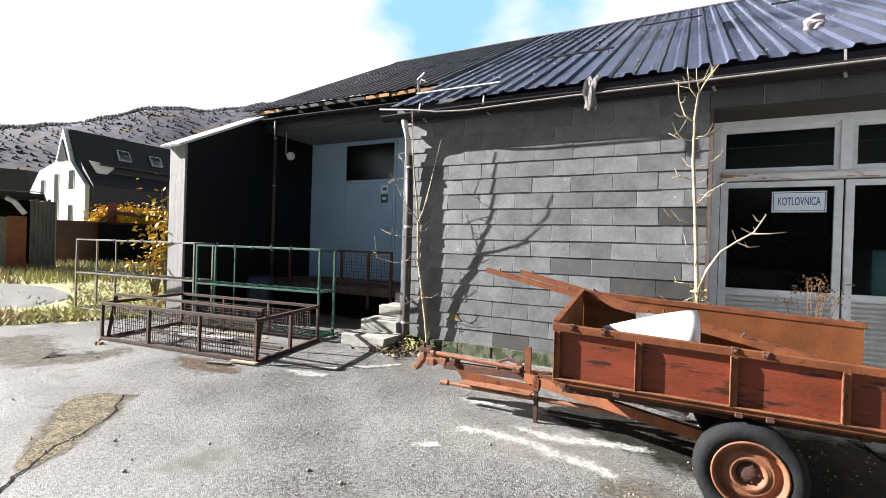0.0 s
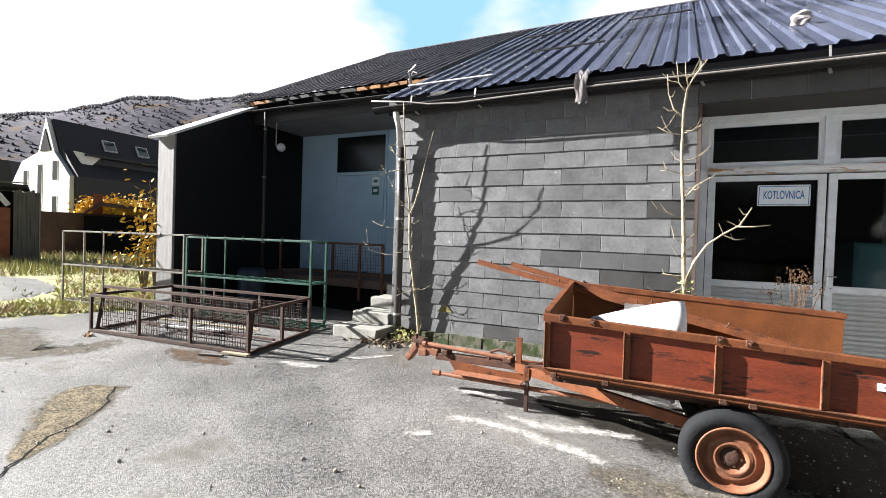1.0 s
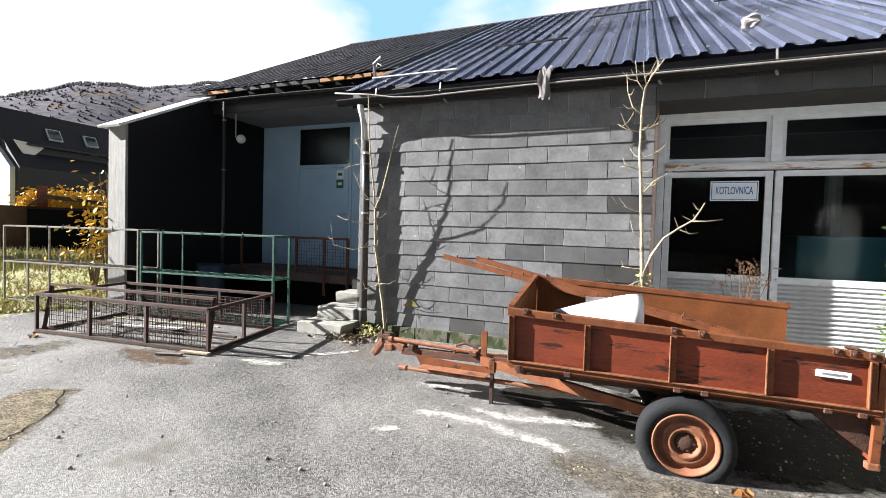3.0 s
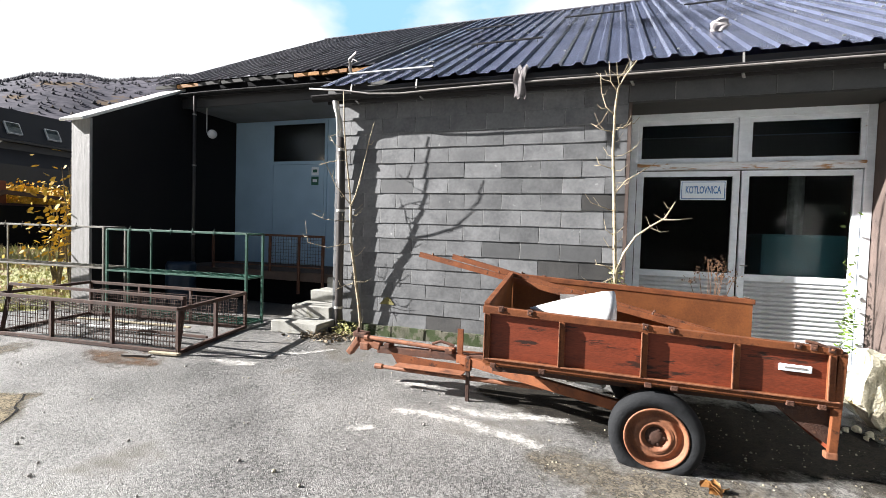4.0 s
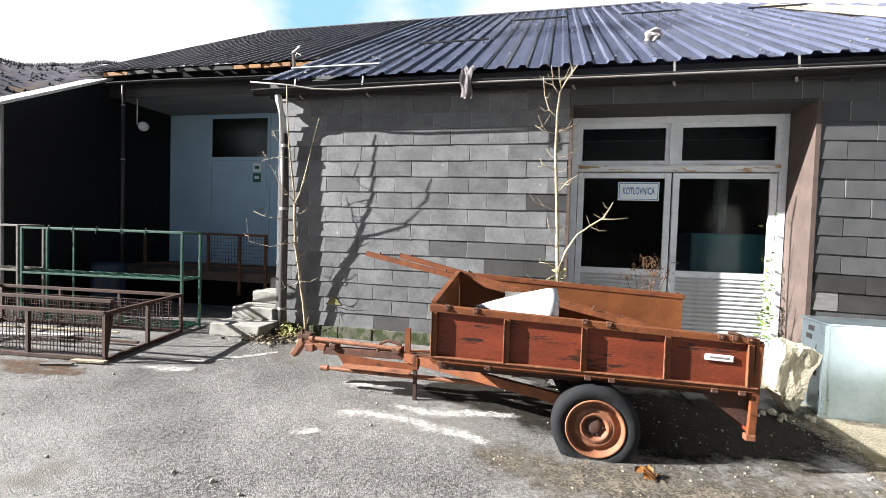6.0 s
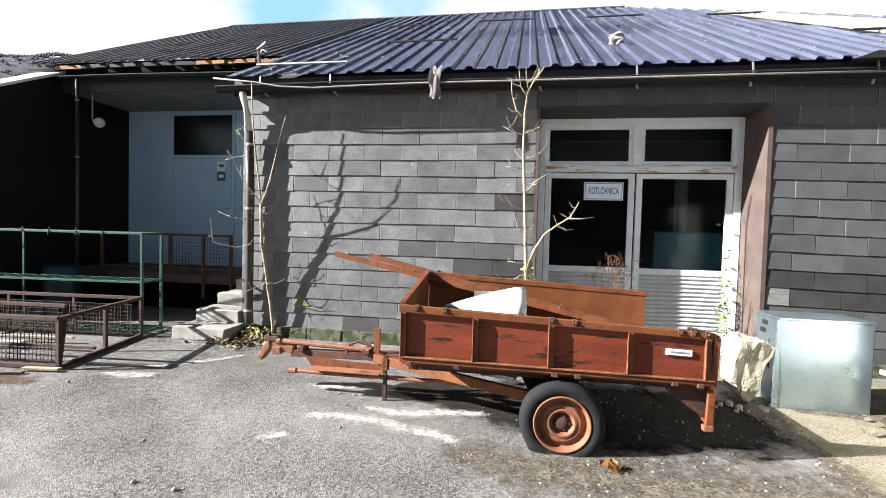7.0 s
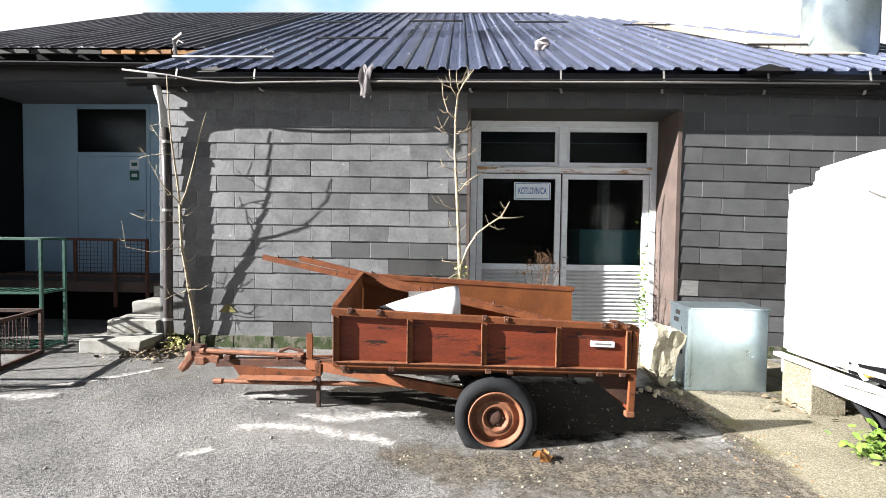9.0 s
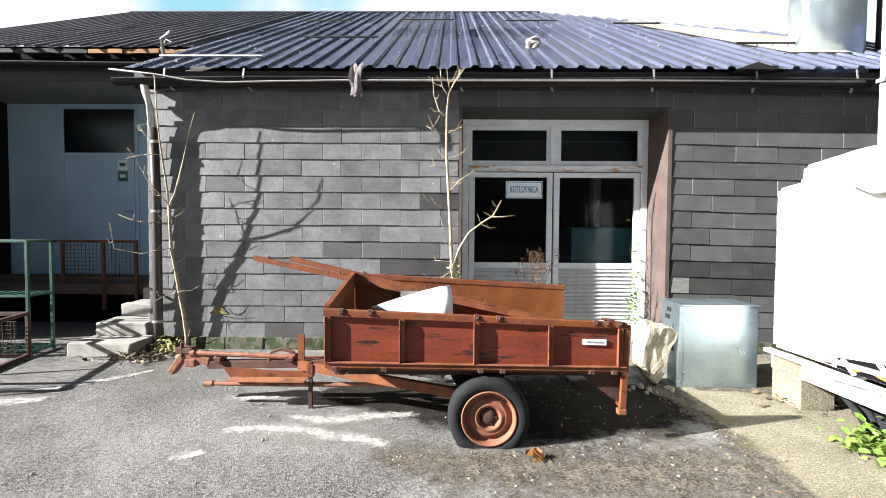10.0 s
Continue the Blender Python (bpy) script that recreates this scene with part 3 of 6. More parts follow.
part("handle", tubed([(DM + .035, -.02, 1.33), (DM + .035, -.06, 1.33), (DM + .1, -.065, 1.33)], 0.009), M_STRAP, hd)

sign = thing("door_sign", "white sign with blue lettering on the door glass", "sign", (4.79, DOOR_Y + .015, 2.306))
part("sign_plate", boxed(-.275, .275, -.008, 0, -.13, .13, 0.003), M_SIGN, sign)
bm = bmesh.new()
for a in ((-.262, .262, .108, .116), (-.262, .262, -.116, -.108), (-.262, -.254, -.108, .108), (.254, .262, -.108, .108)):
    box(bm, a[0], a[1], -.0095, -.008, a[2], a[3])
part("border", bm, M_INK, sign)
cu = bpy.data.curves.new("lettering", "FONT")
cu.body, cu.size, cu.align_x, cu.align_y, cu.extrude = "KOTLOVNICA", 0.125, "CENTER", "CENTER", 0.001
cu.offset = 0.0018
tmp = new("lettering_curve", cu)
me = bpy.data.meshes.new_from_object(tmp.evaluated_get(bpy.context.evaluated_depsgraph_get()))
bpy.data.objects.remove(tmp)
let = new("lettering", me)
let.data.materials.clear(); let.data.materials.append(M_INK)
me.transform(Matrix.Diagonal((0.535, 1.12, 1, 1)))
let.parent = sign
let.matrix_basis = pose(0, -0.0105, 0, 90, 0, 0)

tank = thing("boiler", "dim teal boiler cabinet inside the dark room", "boiler", (6.15, 1.6, 0.0))
part("casing", boxed(-.5, .5, -.4, .4, 0.0, 1.75, 0.04), M_TEAL, tank)
part("flue", tubed([(0, 0, 1.74), (0, 0, 2.6)], 0.1, 14), M_STRAP, tank)
structure("floor", boxed(-0.25, 14.7, 0.4, 4.2, -0.05, 0.05), M_UNLIT_BLACK, "boiler room floor, near-black to read as unlit", "floor")

# ---- roof ----
SL = 0.54
PY = 3.15
EY, EZ, RY = -0.30, 3.80, 8.3


def roof_z(y):
    return EZ + SL * (y - EY)


def roof_sheet(name, x0, x1, y0, top, mat, parent, pitch, droop=None, flip=1, wear=0.0):
    """Trapezoidal sheet: ribs run up the slope, with a cut top edge given by top(x)."""
    prof, x = [], x0
    while x < x1 - 1e-6:
        for dx, h in ((0, 0), (0.56, 0), (0.66, 0.038), (0.90, 0.038)):
            if x + dx * pitch <= x1:
                prof.append((x + dx * pitch, h))
        x += pitch
    prof.append((x1, 0))
    bm = bmesh.new()
    rows = []
    for px, h in prof:
        yt = top(px)
        col = []
        for s in (0, 0.12, 0.5, 1):
            yb = y0 + (droop(px) if droop else 0)
            y = yb + (yt - yb) * s
            lift = 0.006 * math.sin(px * 5.1 + y * 1.3) if s == 0 else 0
            col.append(bm.verts.new((px, y, roof_z(y) + h + lift)))
        rows.append(col)
    for a, b in zip(rows, rows[1:]):
        for k in range(3):
            bm.faces.new((a[k], b[k], b[k + 1], a[k + 1]))
    r = bmesh.ops.solidify(bm, geom=bm.faces[:], thickness=0.004)
    ob = part(name, bm, mat, parent)
    return ob


roof = tagged(new("roof_main"), "ribbed blue sheet metal roof with screws and snow guards", "roof", "", "structure")
PITCH = 0.277
hip = lambda x: RY if x < 6.3 else max(EY + 0.06, RY - (x - 6.3) * 1.30)
x = -0.66
while x < 12.7:
    x1 = min(x + 4 * PITCH, 12.8)
    roof_sheet("roof_sheet", x, x1, EY, hip, M_ROOF, roof, PITCH)
    x = x1
roof_old = tagged(new("roof_porch"), "old dark ribbed sheet roof with a ragged eave", "roof", "", "structure")
x = -6.35
rng = random.Random(5)
while x < -0.67:
    x1 = min(x + 4 * 0.25, -0.66)
    j = rng.uniform(-.06, .05)
    roof_sheet("roof_sheet", x, x1, 1.42 + j, lambda q: RY, M_ROOF_OLD, roof_old, 0.25, droop=lambda q: 0.04 * math.sin(q * 17) + 0.03 * math.sin(q * 41))
    x = x1
structure("roof_rear", prism(bmesh.new(), [(RY, roof_z(RY) - .02), (17.2, EZ), (17.2, EZ - .1), (RY, roof_z(RY) - .12)], 13.1, Matrix(((0, -1, 0, 6.75), (1, 0, 0, 0), (0, 0, 1, 0), (0, 0, 0, 1)))), M_ROOF_OLD, "rear slope of the dark roof", "roof")
structure("roof_ridge_cap", tubed([(-6.35, RY, roof_z(RY) + .015), (6.4, RY, roof_z(RY) + .02)], 0.035, 10), M_ROOF_OLD, "dark folded ridge cap", "roof")
# hip side slope and the ceiling plane that close the roof
bm = bmesh.new()
v = [bm.verts.new(p) for p in ((6.35, RY, roof_z(RY) - .03), (12.8, EY + .05, EZ - .03), (16, EY + .05, EZ - .3), (16, 17, EZ - .3), (6.35, 17, EZ - .3))]
bm.faces.new((v[0], v[1], v[2])); bm.faces.new((v[0], v[2], v[3])); bm.faces.new((v[0], v[3], v[4]))
structure("roof_side", bm, M_ROOF, "hipped end of the sheet metal roof", "roof")
structure("wall_gable", prism(bmesh.new(), [(1.6, 3.3), (RY, roof_z(RY) - .2), (17, EZ - .2), (17, 0), (3.1, 0), (3.1, 3.3)], 0.2, Matrix(((0, -1, 0, -5.76), (1, 0, 0, 0), (0, 0, 1, 0), (0, 0, 0, 1)))), M_BLACKBOARD, "black gable wall under the old roof", "wall")

# eave boards, gutter, brackets
structure("fascia_main", boxed(-0.6, 12.7, -0.165, -0.14, 3.56, 3.80), M_DARKMETAL, "dark fascia board under the eave", "fascia")
structure("soffit_main", boxed(-0.6, 12.7, -0.14, 0.02, 3.68, 3.70), M_DARKMETAL, "dark soffit board", "soffit")


def gutter(name, x0, x1, y, z, r, mat, label):
    bm = bmesh.new()
    n = 10
    outer, inner = [], []
    for x in np.linspace(x0, x1, 12):
        dz = 0.012 * math.sin(x * 1.1)
        outer.append([bm.verts.new((x, y + r * math.cos(math.pi * (1 + k / n)), z + dz + r * math.sin(math.pi * (1 + k / n)))) for k in range(n + 1)])
    for a, b in zip(outer, outer[1:]):
        for k in range(n):
            bm.faces.new((a[k], a[k + 1], b[k + 1], b[k]))
    bm.faces.new(outer[0]); bm.faces.new(outer[-1][::-1])
    bmesh.ops.solidify(bm, geom=bm.faces[:], thickness=0.004)
    ob = structure(name, bm, mat, label, "gutter")
    part("gutter_bead", tubed([(x, y - r, z + 0.012 * math.sin(x * 1.1)) for x in np.linspace(x0, x1, 12)], 0.011, 6), mat, ob)
    return ob


gut = gutter("gutter_main", -0.80, 9.12, -0.25, 3.665, 0.08, M_DARKMETAL, "dark half-round metal eave gutter")
for x in (-0.1, 0.95, 2.42, 3.78, 4.98, 6.3, 7.62, 8.9):
    g = bmesh.new()
    beam(g, (x, -0.336, 3.655), (x, -0.31, 3.79), 0.022, 0.006, (0, 1, 0))
    part("gutter_strap", g, M_STRAP, gut, "pale zinc gutter strap")
    g = bmesh.new()
    beam(g, (x + .02, -0.225, 3.575), (x + .05, -0.165, 3.54), 0.03, 0.012)
    part("gutter_clip", g, M_STRAP, gut)
structure("soffit_porch", boxed(-5.48, -0.6, 1.55, PY, 4.24, 4.27), M_SOFFIT, "grey boarded porch soffit", "soffit")
# Added board that blocks the sky showing through the eave gap.
structure("eave_backing", boxed(-5.72, -0.6, 1.58, 1.62, 4.45, 4.8), M_UNLIT_BLACK, "added black board filling the porch eave gap", "fascia")
structure("fascia_porch", boxed(-5.7, -0.57, 1.52, 1.55, 4.2, 4.5), M_DARKMETAL, "dark porch fascia", "fascia")
gp = gutter("gutter_porch", -5.7, -0.75, 1.42, 4.46, 0.075, M_DARKMETAL, "dark half-round porch gutter")
batten = tagged(new("eave_timber"), "raw timber battens under the ragged eave, most coloured dark as shaded, some orange as lit", "timber", "", "structure")
for k in range(9):
    x0 = -6.2 + k * 0.62
    g = bmesh.new()
    beam(g, (x0, 1.47 + 0.03 * rng.random(), 4.68), (x0 + 0.6, 1.47 + 0.03 * rng.random(), 4.68 + 0.02 * rng.random()), 0.05, 0.07, bevel=0.004)
    # Most battens take a dark colour as if shaded; the orange ones read as sunlit.
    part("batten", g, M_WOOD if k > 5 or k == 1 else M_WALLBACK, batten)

# ---- porch ----

structure("wall_porch", boxed(-5.48, -0.25, PY, PY + 0.2, 0.0, 4.5), M_BLUEWALL, "blue-grey painted porch wall", "wall")
wing = structure("wall_wing", prism(bmesh.new(), [(-0.42, 0), (-0.42, 3.57), (1.72, 4.67), (3.15, 5.4), (3.15, 0)], 0.26, Matrix(((0, -1, 0, -5.48), (1, 0, 0, 0), (0, 0, 1, 0), (0, 0, 0, 1)))), M_BLACKBOARD, "black side wall of the porch", "wall")
structure("wall_pilaster", boxed(-5.97, -5.475, -0.47, -0.42, 0.0, 3.54, 0.01), M_PILASTER, "weathered white end face of the porch side wall", "wall")
g = bmesh.new()
beam(g, (-5.76, -0.62, 3.49), (-5.76, 1.75, 4.71), 0.62, 0.05, bevel=0.005)
structure("verge_trim", g, M_VERGE, "pale metal verge capping on the sloping wall", "trim")
# Black block stands in for the shaded hollow beneath the slab.
structure("wall_porch_base", boxed(-5.48, -0.56, 1.75, PY, 0.0, 0.55), M_UNLIT_BLACK, "black block painted as the shaded void under the porch platform", "wall")
structure("floor_porch", boxed(-5.48, -0.56, 1.42, PY, 0.55, 0.73, 0.01), M_REVEAL, "brown painted porch platform", "floor")

pd = tagged(new("door_2"), "blue-grey metal door with dark glass above", "door", "", "structure")
pd.location = (0, PY - 0.035, 0)
bm = bmesh.new()
for a in ((-4.36, -4.29, .73, 4.2), (-2.82, -2.75, .73, 4.2), (-4.29, -2.82, 4.13, 4.2), (-4.29, -2.82, 3.16, 3.24)):
    box(bm, a[0], a[1], 0, 0.06, a[2], a[3], 0.004)
part("door_frame", bm, M_BLUEWALL, pd)
pl = part("door_leaf", boxed(-4.28, -2.83, 0.0, 0.033, 0.74, 3.15, 0.004), M_BLUEWALL, pd)
part("pane", boxed(-4.29, -2.82, 0.02, 0.03, 3.24, 4.13), M_GLASS_CLEAN, pd, "dark dusty glass")
part("pane_backing", boxed(-4.29, -2.82, 0.031, 0.034, 3.24, 4.13), M_UNLIT_BLACK, pd)
part("handle", tubed([(-2.88, 0, 2.04), (-2.88, -.05, 2.04), (-3.0, -.055, 2.04)], 0.011), M_STRAP, pl)
for z, mat in ((2.99, M_SIGN), (2.76, M_SIGN_GREEN)):
    s = thing("door_notice", "small white notice on the blue door" if mat is M_SIGN else "small green notice on the blue door", "notice", (-3.07, PY - 0.037, z))
    part("plate", boxed(-.1, .1, -.004, 0, -.1, .1), mat, s)
    part("bar", boxed(-.06, .06, -.006, -.004, -.03, .04), M_SIGN_GREEN if mat is M_SIGN else M_SIGN, s)
lamp = thing("globe_lamp", "white glass globe lamp on a thin bracket", "lamp", (-4.85, 1.75, 3.66))
g = bmesh.new(); bmesh.ops.create_uvsphere(g, u_segments=18, v_segments=12, radius=0.1)
part("globe", g, M_PLASTIC, lamp, "", True)
part("bracket", tubed([(-.16, 0, .62), (-.16, 0, .05), (-.08, 0, 0)], 0.012), M_PIPE_WHITE, lamp)
pp = thing("porch_downpipe", "dark downpipe at the porch corner", "downpipe", (-4.99, 1.40, 0))
part("pipe", tubed([(0, 0, 0.0), (0, 0, 4.42)], 0.035, 12), M_PIPE, pp, "", True)
for z in (1.4, 2.9, 4.0):
    part("clamp", tubed([(0, 0, z), (0, 0, z + .03)], 0.043, 12), M_STRAP, pp)

for k in range(4):
    z, y = 0.1825 * (k + 1), -0.55 + 0.49 * k
    st = thing("stair_step", "chipped pale concrete step of the porch stairs", "step", group="porch steps")
    g = bmesh.new()
    box(g, -1.3 + .02 * k, -0.56 + (0.1 if k == 0 else 0), y, y + 0.5 if k < 3 else 1.42, z - 0.1825, z, 0.012)
    bmesh.ops.subdivide_edges(g, edges=g.edges[:], cuts=3, use_grid_fill=True)
    part("slab", rough_up(g, 0.018, 6 + k), M_STEP, st)
    if k:
        part("fill", boxed(-1.26 + .02 * k, -0.58, y + .03, 1.4, 0.0, z - .18), M_STEP, st)

rail = thing("porch_railing", "rusty brown steel railing with mesh on the porch edge", "railing", (0, 1.36, 0))
for a, b, w in (((-4.4, 0, 1.46), (-1.62, 0, 1.46), .045), ((-4.4, 0, .84), (-1.62, 0, .84), .03)):
    part("rail", beam(bmesh.new(), a, b, w, bevel=.004), M_RUST, rail)
for x in (-4.38, -2.9, -2.2, -1.64):
    part("post", beam(bmesh.new(), (x, 0, .3 if x > -2.5 else .72), (x, 0, 1.44), .045, bevel=.004), M_RUST, rail)
g = bmesh.new()
for i in range(20):
    beam(g, (-2.9 + i * .064, .01, .8), (-2.9 + i * .064, .01, 1.44), .005)
for i in range(9):
    beam(g, (-2.9, .01, .84 + i * .068), (-1.64, .01, .84 + i * .068), .005)
part("mesh_infill", g, M_DARKRUST, rail)

# ---- downpipe at the corner ----
dp = thing("downpipe", "brown downpipe with a pale upper length at the wall corner", "downpipe", (-0.36, -0.11, 0))
part("pipe", tubed([(0.02, 0, 0.12), (0, 0, 0.35), (0, 0, 2.2), (-.03, 0, 3.05)], 0.062, 16), M_PIPE, dp, "", True)
part("upper_pipe", tubed([(-.03, 0, 2.85), (-.05, -.02, 3.3), (-.06, -.1, 3.5), (-.06, -.14, 3.6)], [.05, .05, .05, .05], 16), M_PIPE_WHITE, dp, "grey-white upper pipe", True)
part("shoe", tubed([(0.02, 0, .14), (0.0, -.03, .07), (-.1, -.12, .04)], .055, 14), M_PIPE, dp, "", True)
for z in (.38, 1.9, 2.84):
    part("clamp", tubed([(-.0, 0, z), (-.0, 0, z + .035)], 0.07, 16), M_STRAP, dp)
rp = thing("mast_pipe", "pale steel pole with clamps beside the wall", "pole", (9.06, -0.55, 0))
part("pole", tubed([(0, 0, 0), (0, 0, 7.0)], 0.055, 16), M_PIPE_WHITE, rp, "", True)
part("thin_pipe", tubed([(.1, .02, 0), (.1, .02, 7.0)], 0.022, 10), M_DARKMETAL, rp)
for z in (3.55, 5.2):
    part("clamp", boxed(-.08, .13, -.07, .05, z, z + .05, .005), M_STRAP, rp)

structure("rust_stain", spill([(-2.6, -2.5, .1), (-2.1, -2.5, .35), (-1.6, -2.55, .4), (-1.1, -2.6, .15)], 0.0045), M_RUSTSTAIN, "brown rust stain on the asphalt by the cage", "stain")
structure("lime_stain", spill([(-.9, -1.9, .04), (-.4, -1.72, .12), (0.05, -1.3, .1), (.25, -1.0, .05)], 0.0068), M_LIME, "faint pale lime streak on the asphalt", "stain")
# Mossy dirt here is blackened so the trailer's shade is painted on the asphalt.
structure("dirt_patch", spill([(2.3, -1.75, .2), (3.0, -1.85, .5), (3.7, -1.95, .85), (4.5, -2.0, 1.05), (5.2, -1.95, 1.0), (5.9, -1.7, .6)], 0.0025), M_DIRT_SHADE, "mossy dirt blackened to paint the shade under the trailer", "stain")
structure("dirt_patch", spill([(3.0, -3.0, .3), (3.8, -3.3, .5), (4.8, -3.35, .7), (5.7, -3.3, .8), (6.3, -3.2, .4)], 0.0032), M_DIRT, "brown mossy grit on the asphalt beside the trailer", "stain")
structure("dirt_patch", spill([(3.4, -4.3, .25), (4.4, -4.2, .5), (5.4, -4.1, .5), (6.2, -4.2, .3)], 0.0038), M_DIRT, "brown grit on the asphalt beside the pad", "stain")
structure("dirt_patch", spill([(-3.6, -2.4, .2), (-3.4, -3.1, .5), (-3.8, -3.6, .6), (-4.8, -3.3, .7), (-6.0, -3.0, .4)], 0.003), M_DIRT, "dark damp dirt on the asphalt", "stain")
structure("dirt_patch", spill([(5.9, -1.0, .15), (5.93, -1.6, .3), (5.97, -2.3, .14), (5.95, -3.0, .17), (5.93, -3.7, .12), (5.95, -4.6, .15)], 0.0095), M_DIRT, "moss and grit along the edge of the concrete slab", "stain")
structure("dirt_patch", spill([(6.2, -1.52, .1), (6.6, -1.55, .14), (7.0, -1.6, .2), (7.3, -1.7, .12)], 0.0105), M_DIRT, "dark moss on the slab along the cabinet foot", "stain")
# ---- on the roof ----
for x0, x1, y in ((0.05, 1.25, 4.86), (2.42, 3.73, 5.1), (4.94, 6.2, 4.87), (1.07, 2.38, 1.96), (7.3, 8.35, 4.28), (8.3, 9.25, 1.3)):
    sg = thing("snow_guard", "dark metal snow guard bar on the roof", "snow guard", (0, y, roof_z(y)), group="snow guards")
    part("bar", tubed([(x0, 0, .1), (x1, 0, .1)], .018, 8), M_DARKMETAL, sg)
    for x in np.linspace(x0 + .1, x1 - .1, 4):
        part("foot", beam(bmesh.new(), (x, .0, .1), (x, .05, .04), .02, .012), M_STRAP, sg)
g = bmesh.new(); bmesh.ops.create_icosphere(g, subdivisions=3, radius=.16)
for v in g.verts:
    v.co = Vector((v.co.x * .75, v.co.y * .6, v.co.z * .55)) + noise.noise_vector(v.co * 9) * .05
lump = tagged(part("roof_stone", g, M_CLOTH), "pale crumpled lump lying on the roof sheets", "stone")
lump.location = (5.0, 1.3, roof_z(1.3) + .09)
lath = thing("roof_lath", "pale bare lath lying near the eave on the roof", "lath", (0, .26, roof_z(.26) + .055))
part("strip", beam(bmesh.new(), (-.5, 0, 0), (.98, .0, 0), .06, .02, bevel=.003), M_VERGE, lath)
g = bmesh.new()
tube(g, [(-.86, 1.1, 4.25), (-.86, .95, 4.42), (-.8, .75, 4.6), (-.62, .7, 4.66), (-.56, .6, 4.6)], [.012, .02, .024, .03, .012], 8)
tube(g, [(-.9, 1.05, 4.3), (-.9, .92, 4.5), (-.76, .85, 4.62), (-.6, .8, 4.55)], [.01, .016, .018, .01], 8)
tagged(part("torn_flashing", rough_up(g, .03, 8), M_CABLE), "bent torn strip of grey flashing at the roof joint", "flashing")
g = bmesh.new()
nx, nz = 5, 12
vs = [[g.verts.new((2.36 + .15 * i / nx + .015 * math.sin(j * .8), -.37 - .02 * math.sin(i * 1.7 + j * .35) + (.22 * max(0, (3 - j)) / 3), 3.90 - .48 * j / nz + .03 * math.sin(i * 2.1))) for i in range(nx + 1)] for j in range(nz + 1)]
for j in range(nz):
    for i in range(nx):
        g.faces.new((vs[j][i], vs[j][i + 1], vs[j + 1][i + 1], vs[j + 1][i]))
bmesh.ops.solidify(g, geom=g.faces[:], thickness=.006)
tagged(part("hanging_rag", g, M_CLOTH, None, "", True), "torn grey rag hanging over the eave gutter", "rag")
g = tubed([(-.82, -.34, 3.77), (-.2, -.34, 3.70), (.2, -.336, 3.63), (.7, -.333, 3.60), (1.3, -.333, 3.615), (2.2, -.333, 3.63), (4, -.333, 3.63), (6, -.333, 3.635), (9.0, -.333, 3.63)], .013, 8)
tagged(part("gutter_cable", g, M_CABLE, None, "", True), "loose grey cable strung along the gutter", "cable")
bm = bmesh.new()
v = [bm.verts.new((px, py, roof_z(py) + .05)) for px, py in ((7.75, 5.0), (8.1, 5.45), (10.0, 2.35), (9.7, .75), (8.75, .75))]
bm.faces.new(v)
bmesh.ops.solidify(bm, geom=bm.faces[:], thickness=.01)
part("cream_sheet", bm, M_ROOF_CREAM, roof, "bare cream sheet area of the roof")
part("eave_flashing", prism(bmesh.new(), [(7.32, 3.76), (7.56, 3.845), (7.6, 3.84), (7.86, 3.76)], .22, Matrix.Translation((0, -.42, 0))), M_DARKMETAL, roof, "bent peaked flashing at the eave")
g = bmesh.new()
for k in range(60):
    px, py = random.uniform(-.4, 9), random.uniform(-.2, 4.5)
    if py < hip(px) - .3:
        beam(g, (px, py, roof_z(py) + .036), (px, py, roof_z(py) + .05), .028)
part("roof_screw_heads", g, M_STRAP, roof)
stack = thing("flue_stack", "wide shiny galvanised flue stack through the roof", "chimney", (9.77, 1.35, 4.3))
part("barrel", lathe(bmesh.new(), [(.0, -.3), (.5, -.3), (.5, 1.1), (.51, 1.11), (.51, 1.16), (.5, 1.17), (.5, 3.2), (0, 3.2)], None, 40), M_ZINC, stack, "", True)
part("collar", lathe(bmesh.new(), [(.54, -.3), (.55, .12), (.5, .16)], None, 40), M_ZINC, stack, "", True)
part("pipe", tubed([(.72, -.2, -.4), (.72, -.2, 3.0)], .07, 14), M_DARKMETAL, stack, "", True)


# ---- bare saplings ----
def sapling(name, label, limbs, twigs, seed, mat):
    rng = random.Random(seed)
    t = thing(name, label, "tree")
    g = bmesh.new()
    for pts, r0, r1 in limbs[:1]:
        tube(g, pts, list(np.linspace(r0, r1, len(pts))), 10)
    part("trunk", g, mat, t, "", True)
    for pts, r0, r1 in limbs[1:]:
        part("limb", tubed(pts, list(np.linspace(r0 * .75, r1 * .75, len(pts))), 8), mat, t, "", True)
    g = bmesh.new()
    for pts, r0, r1 in limbs:
        for k in range(twigs * 2 if pts is limbs[0][0] else max(2, twigs // 2)):
            s = rng.uniform(.12, .98) * (len(pts) - 1)
            i = min(int(s), len(pts) - 2)
            p = Vector(pts[i]).lerp(Vector(pts[i + 1]), s - i)
            d = Vector((rng.choice((-1, 1)) * rng.uniform(.5, 1), rng.uniform(-.6, .3), rng.uniform(.1, .9))).normalized()
            ln = rng.uniform(.05, .24)
            mid = p + d * ln * .5 + Vector((0, 0, -.02))
            tube(g, [p, mid, p + d * ln + Vector((0, 0, .03))], [.0055, .004, .0022], 5)
    tagged(part("twig_growth", g, mat, t), kind="stuff")
    return t


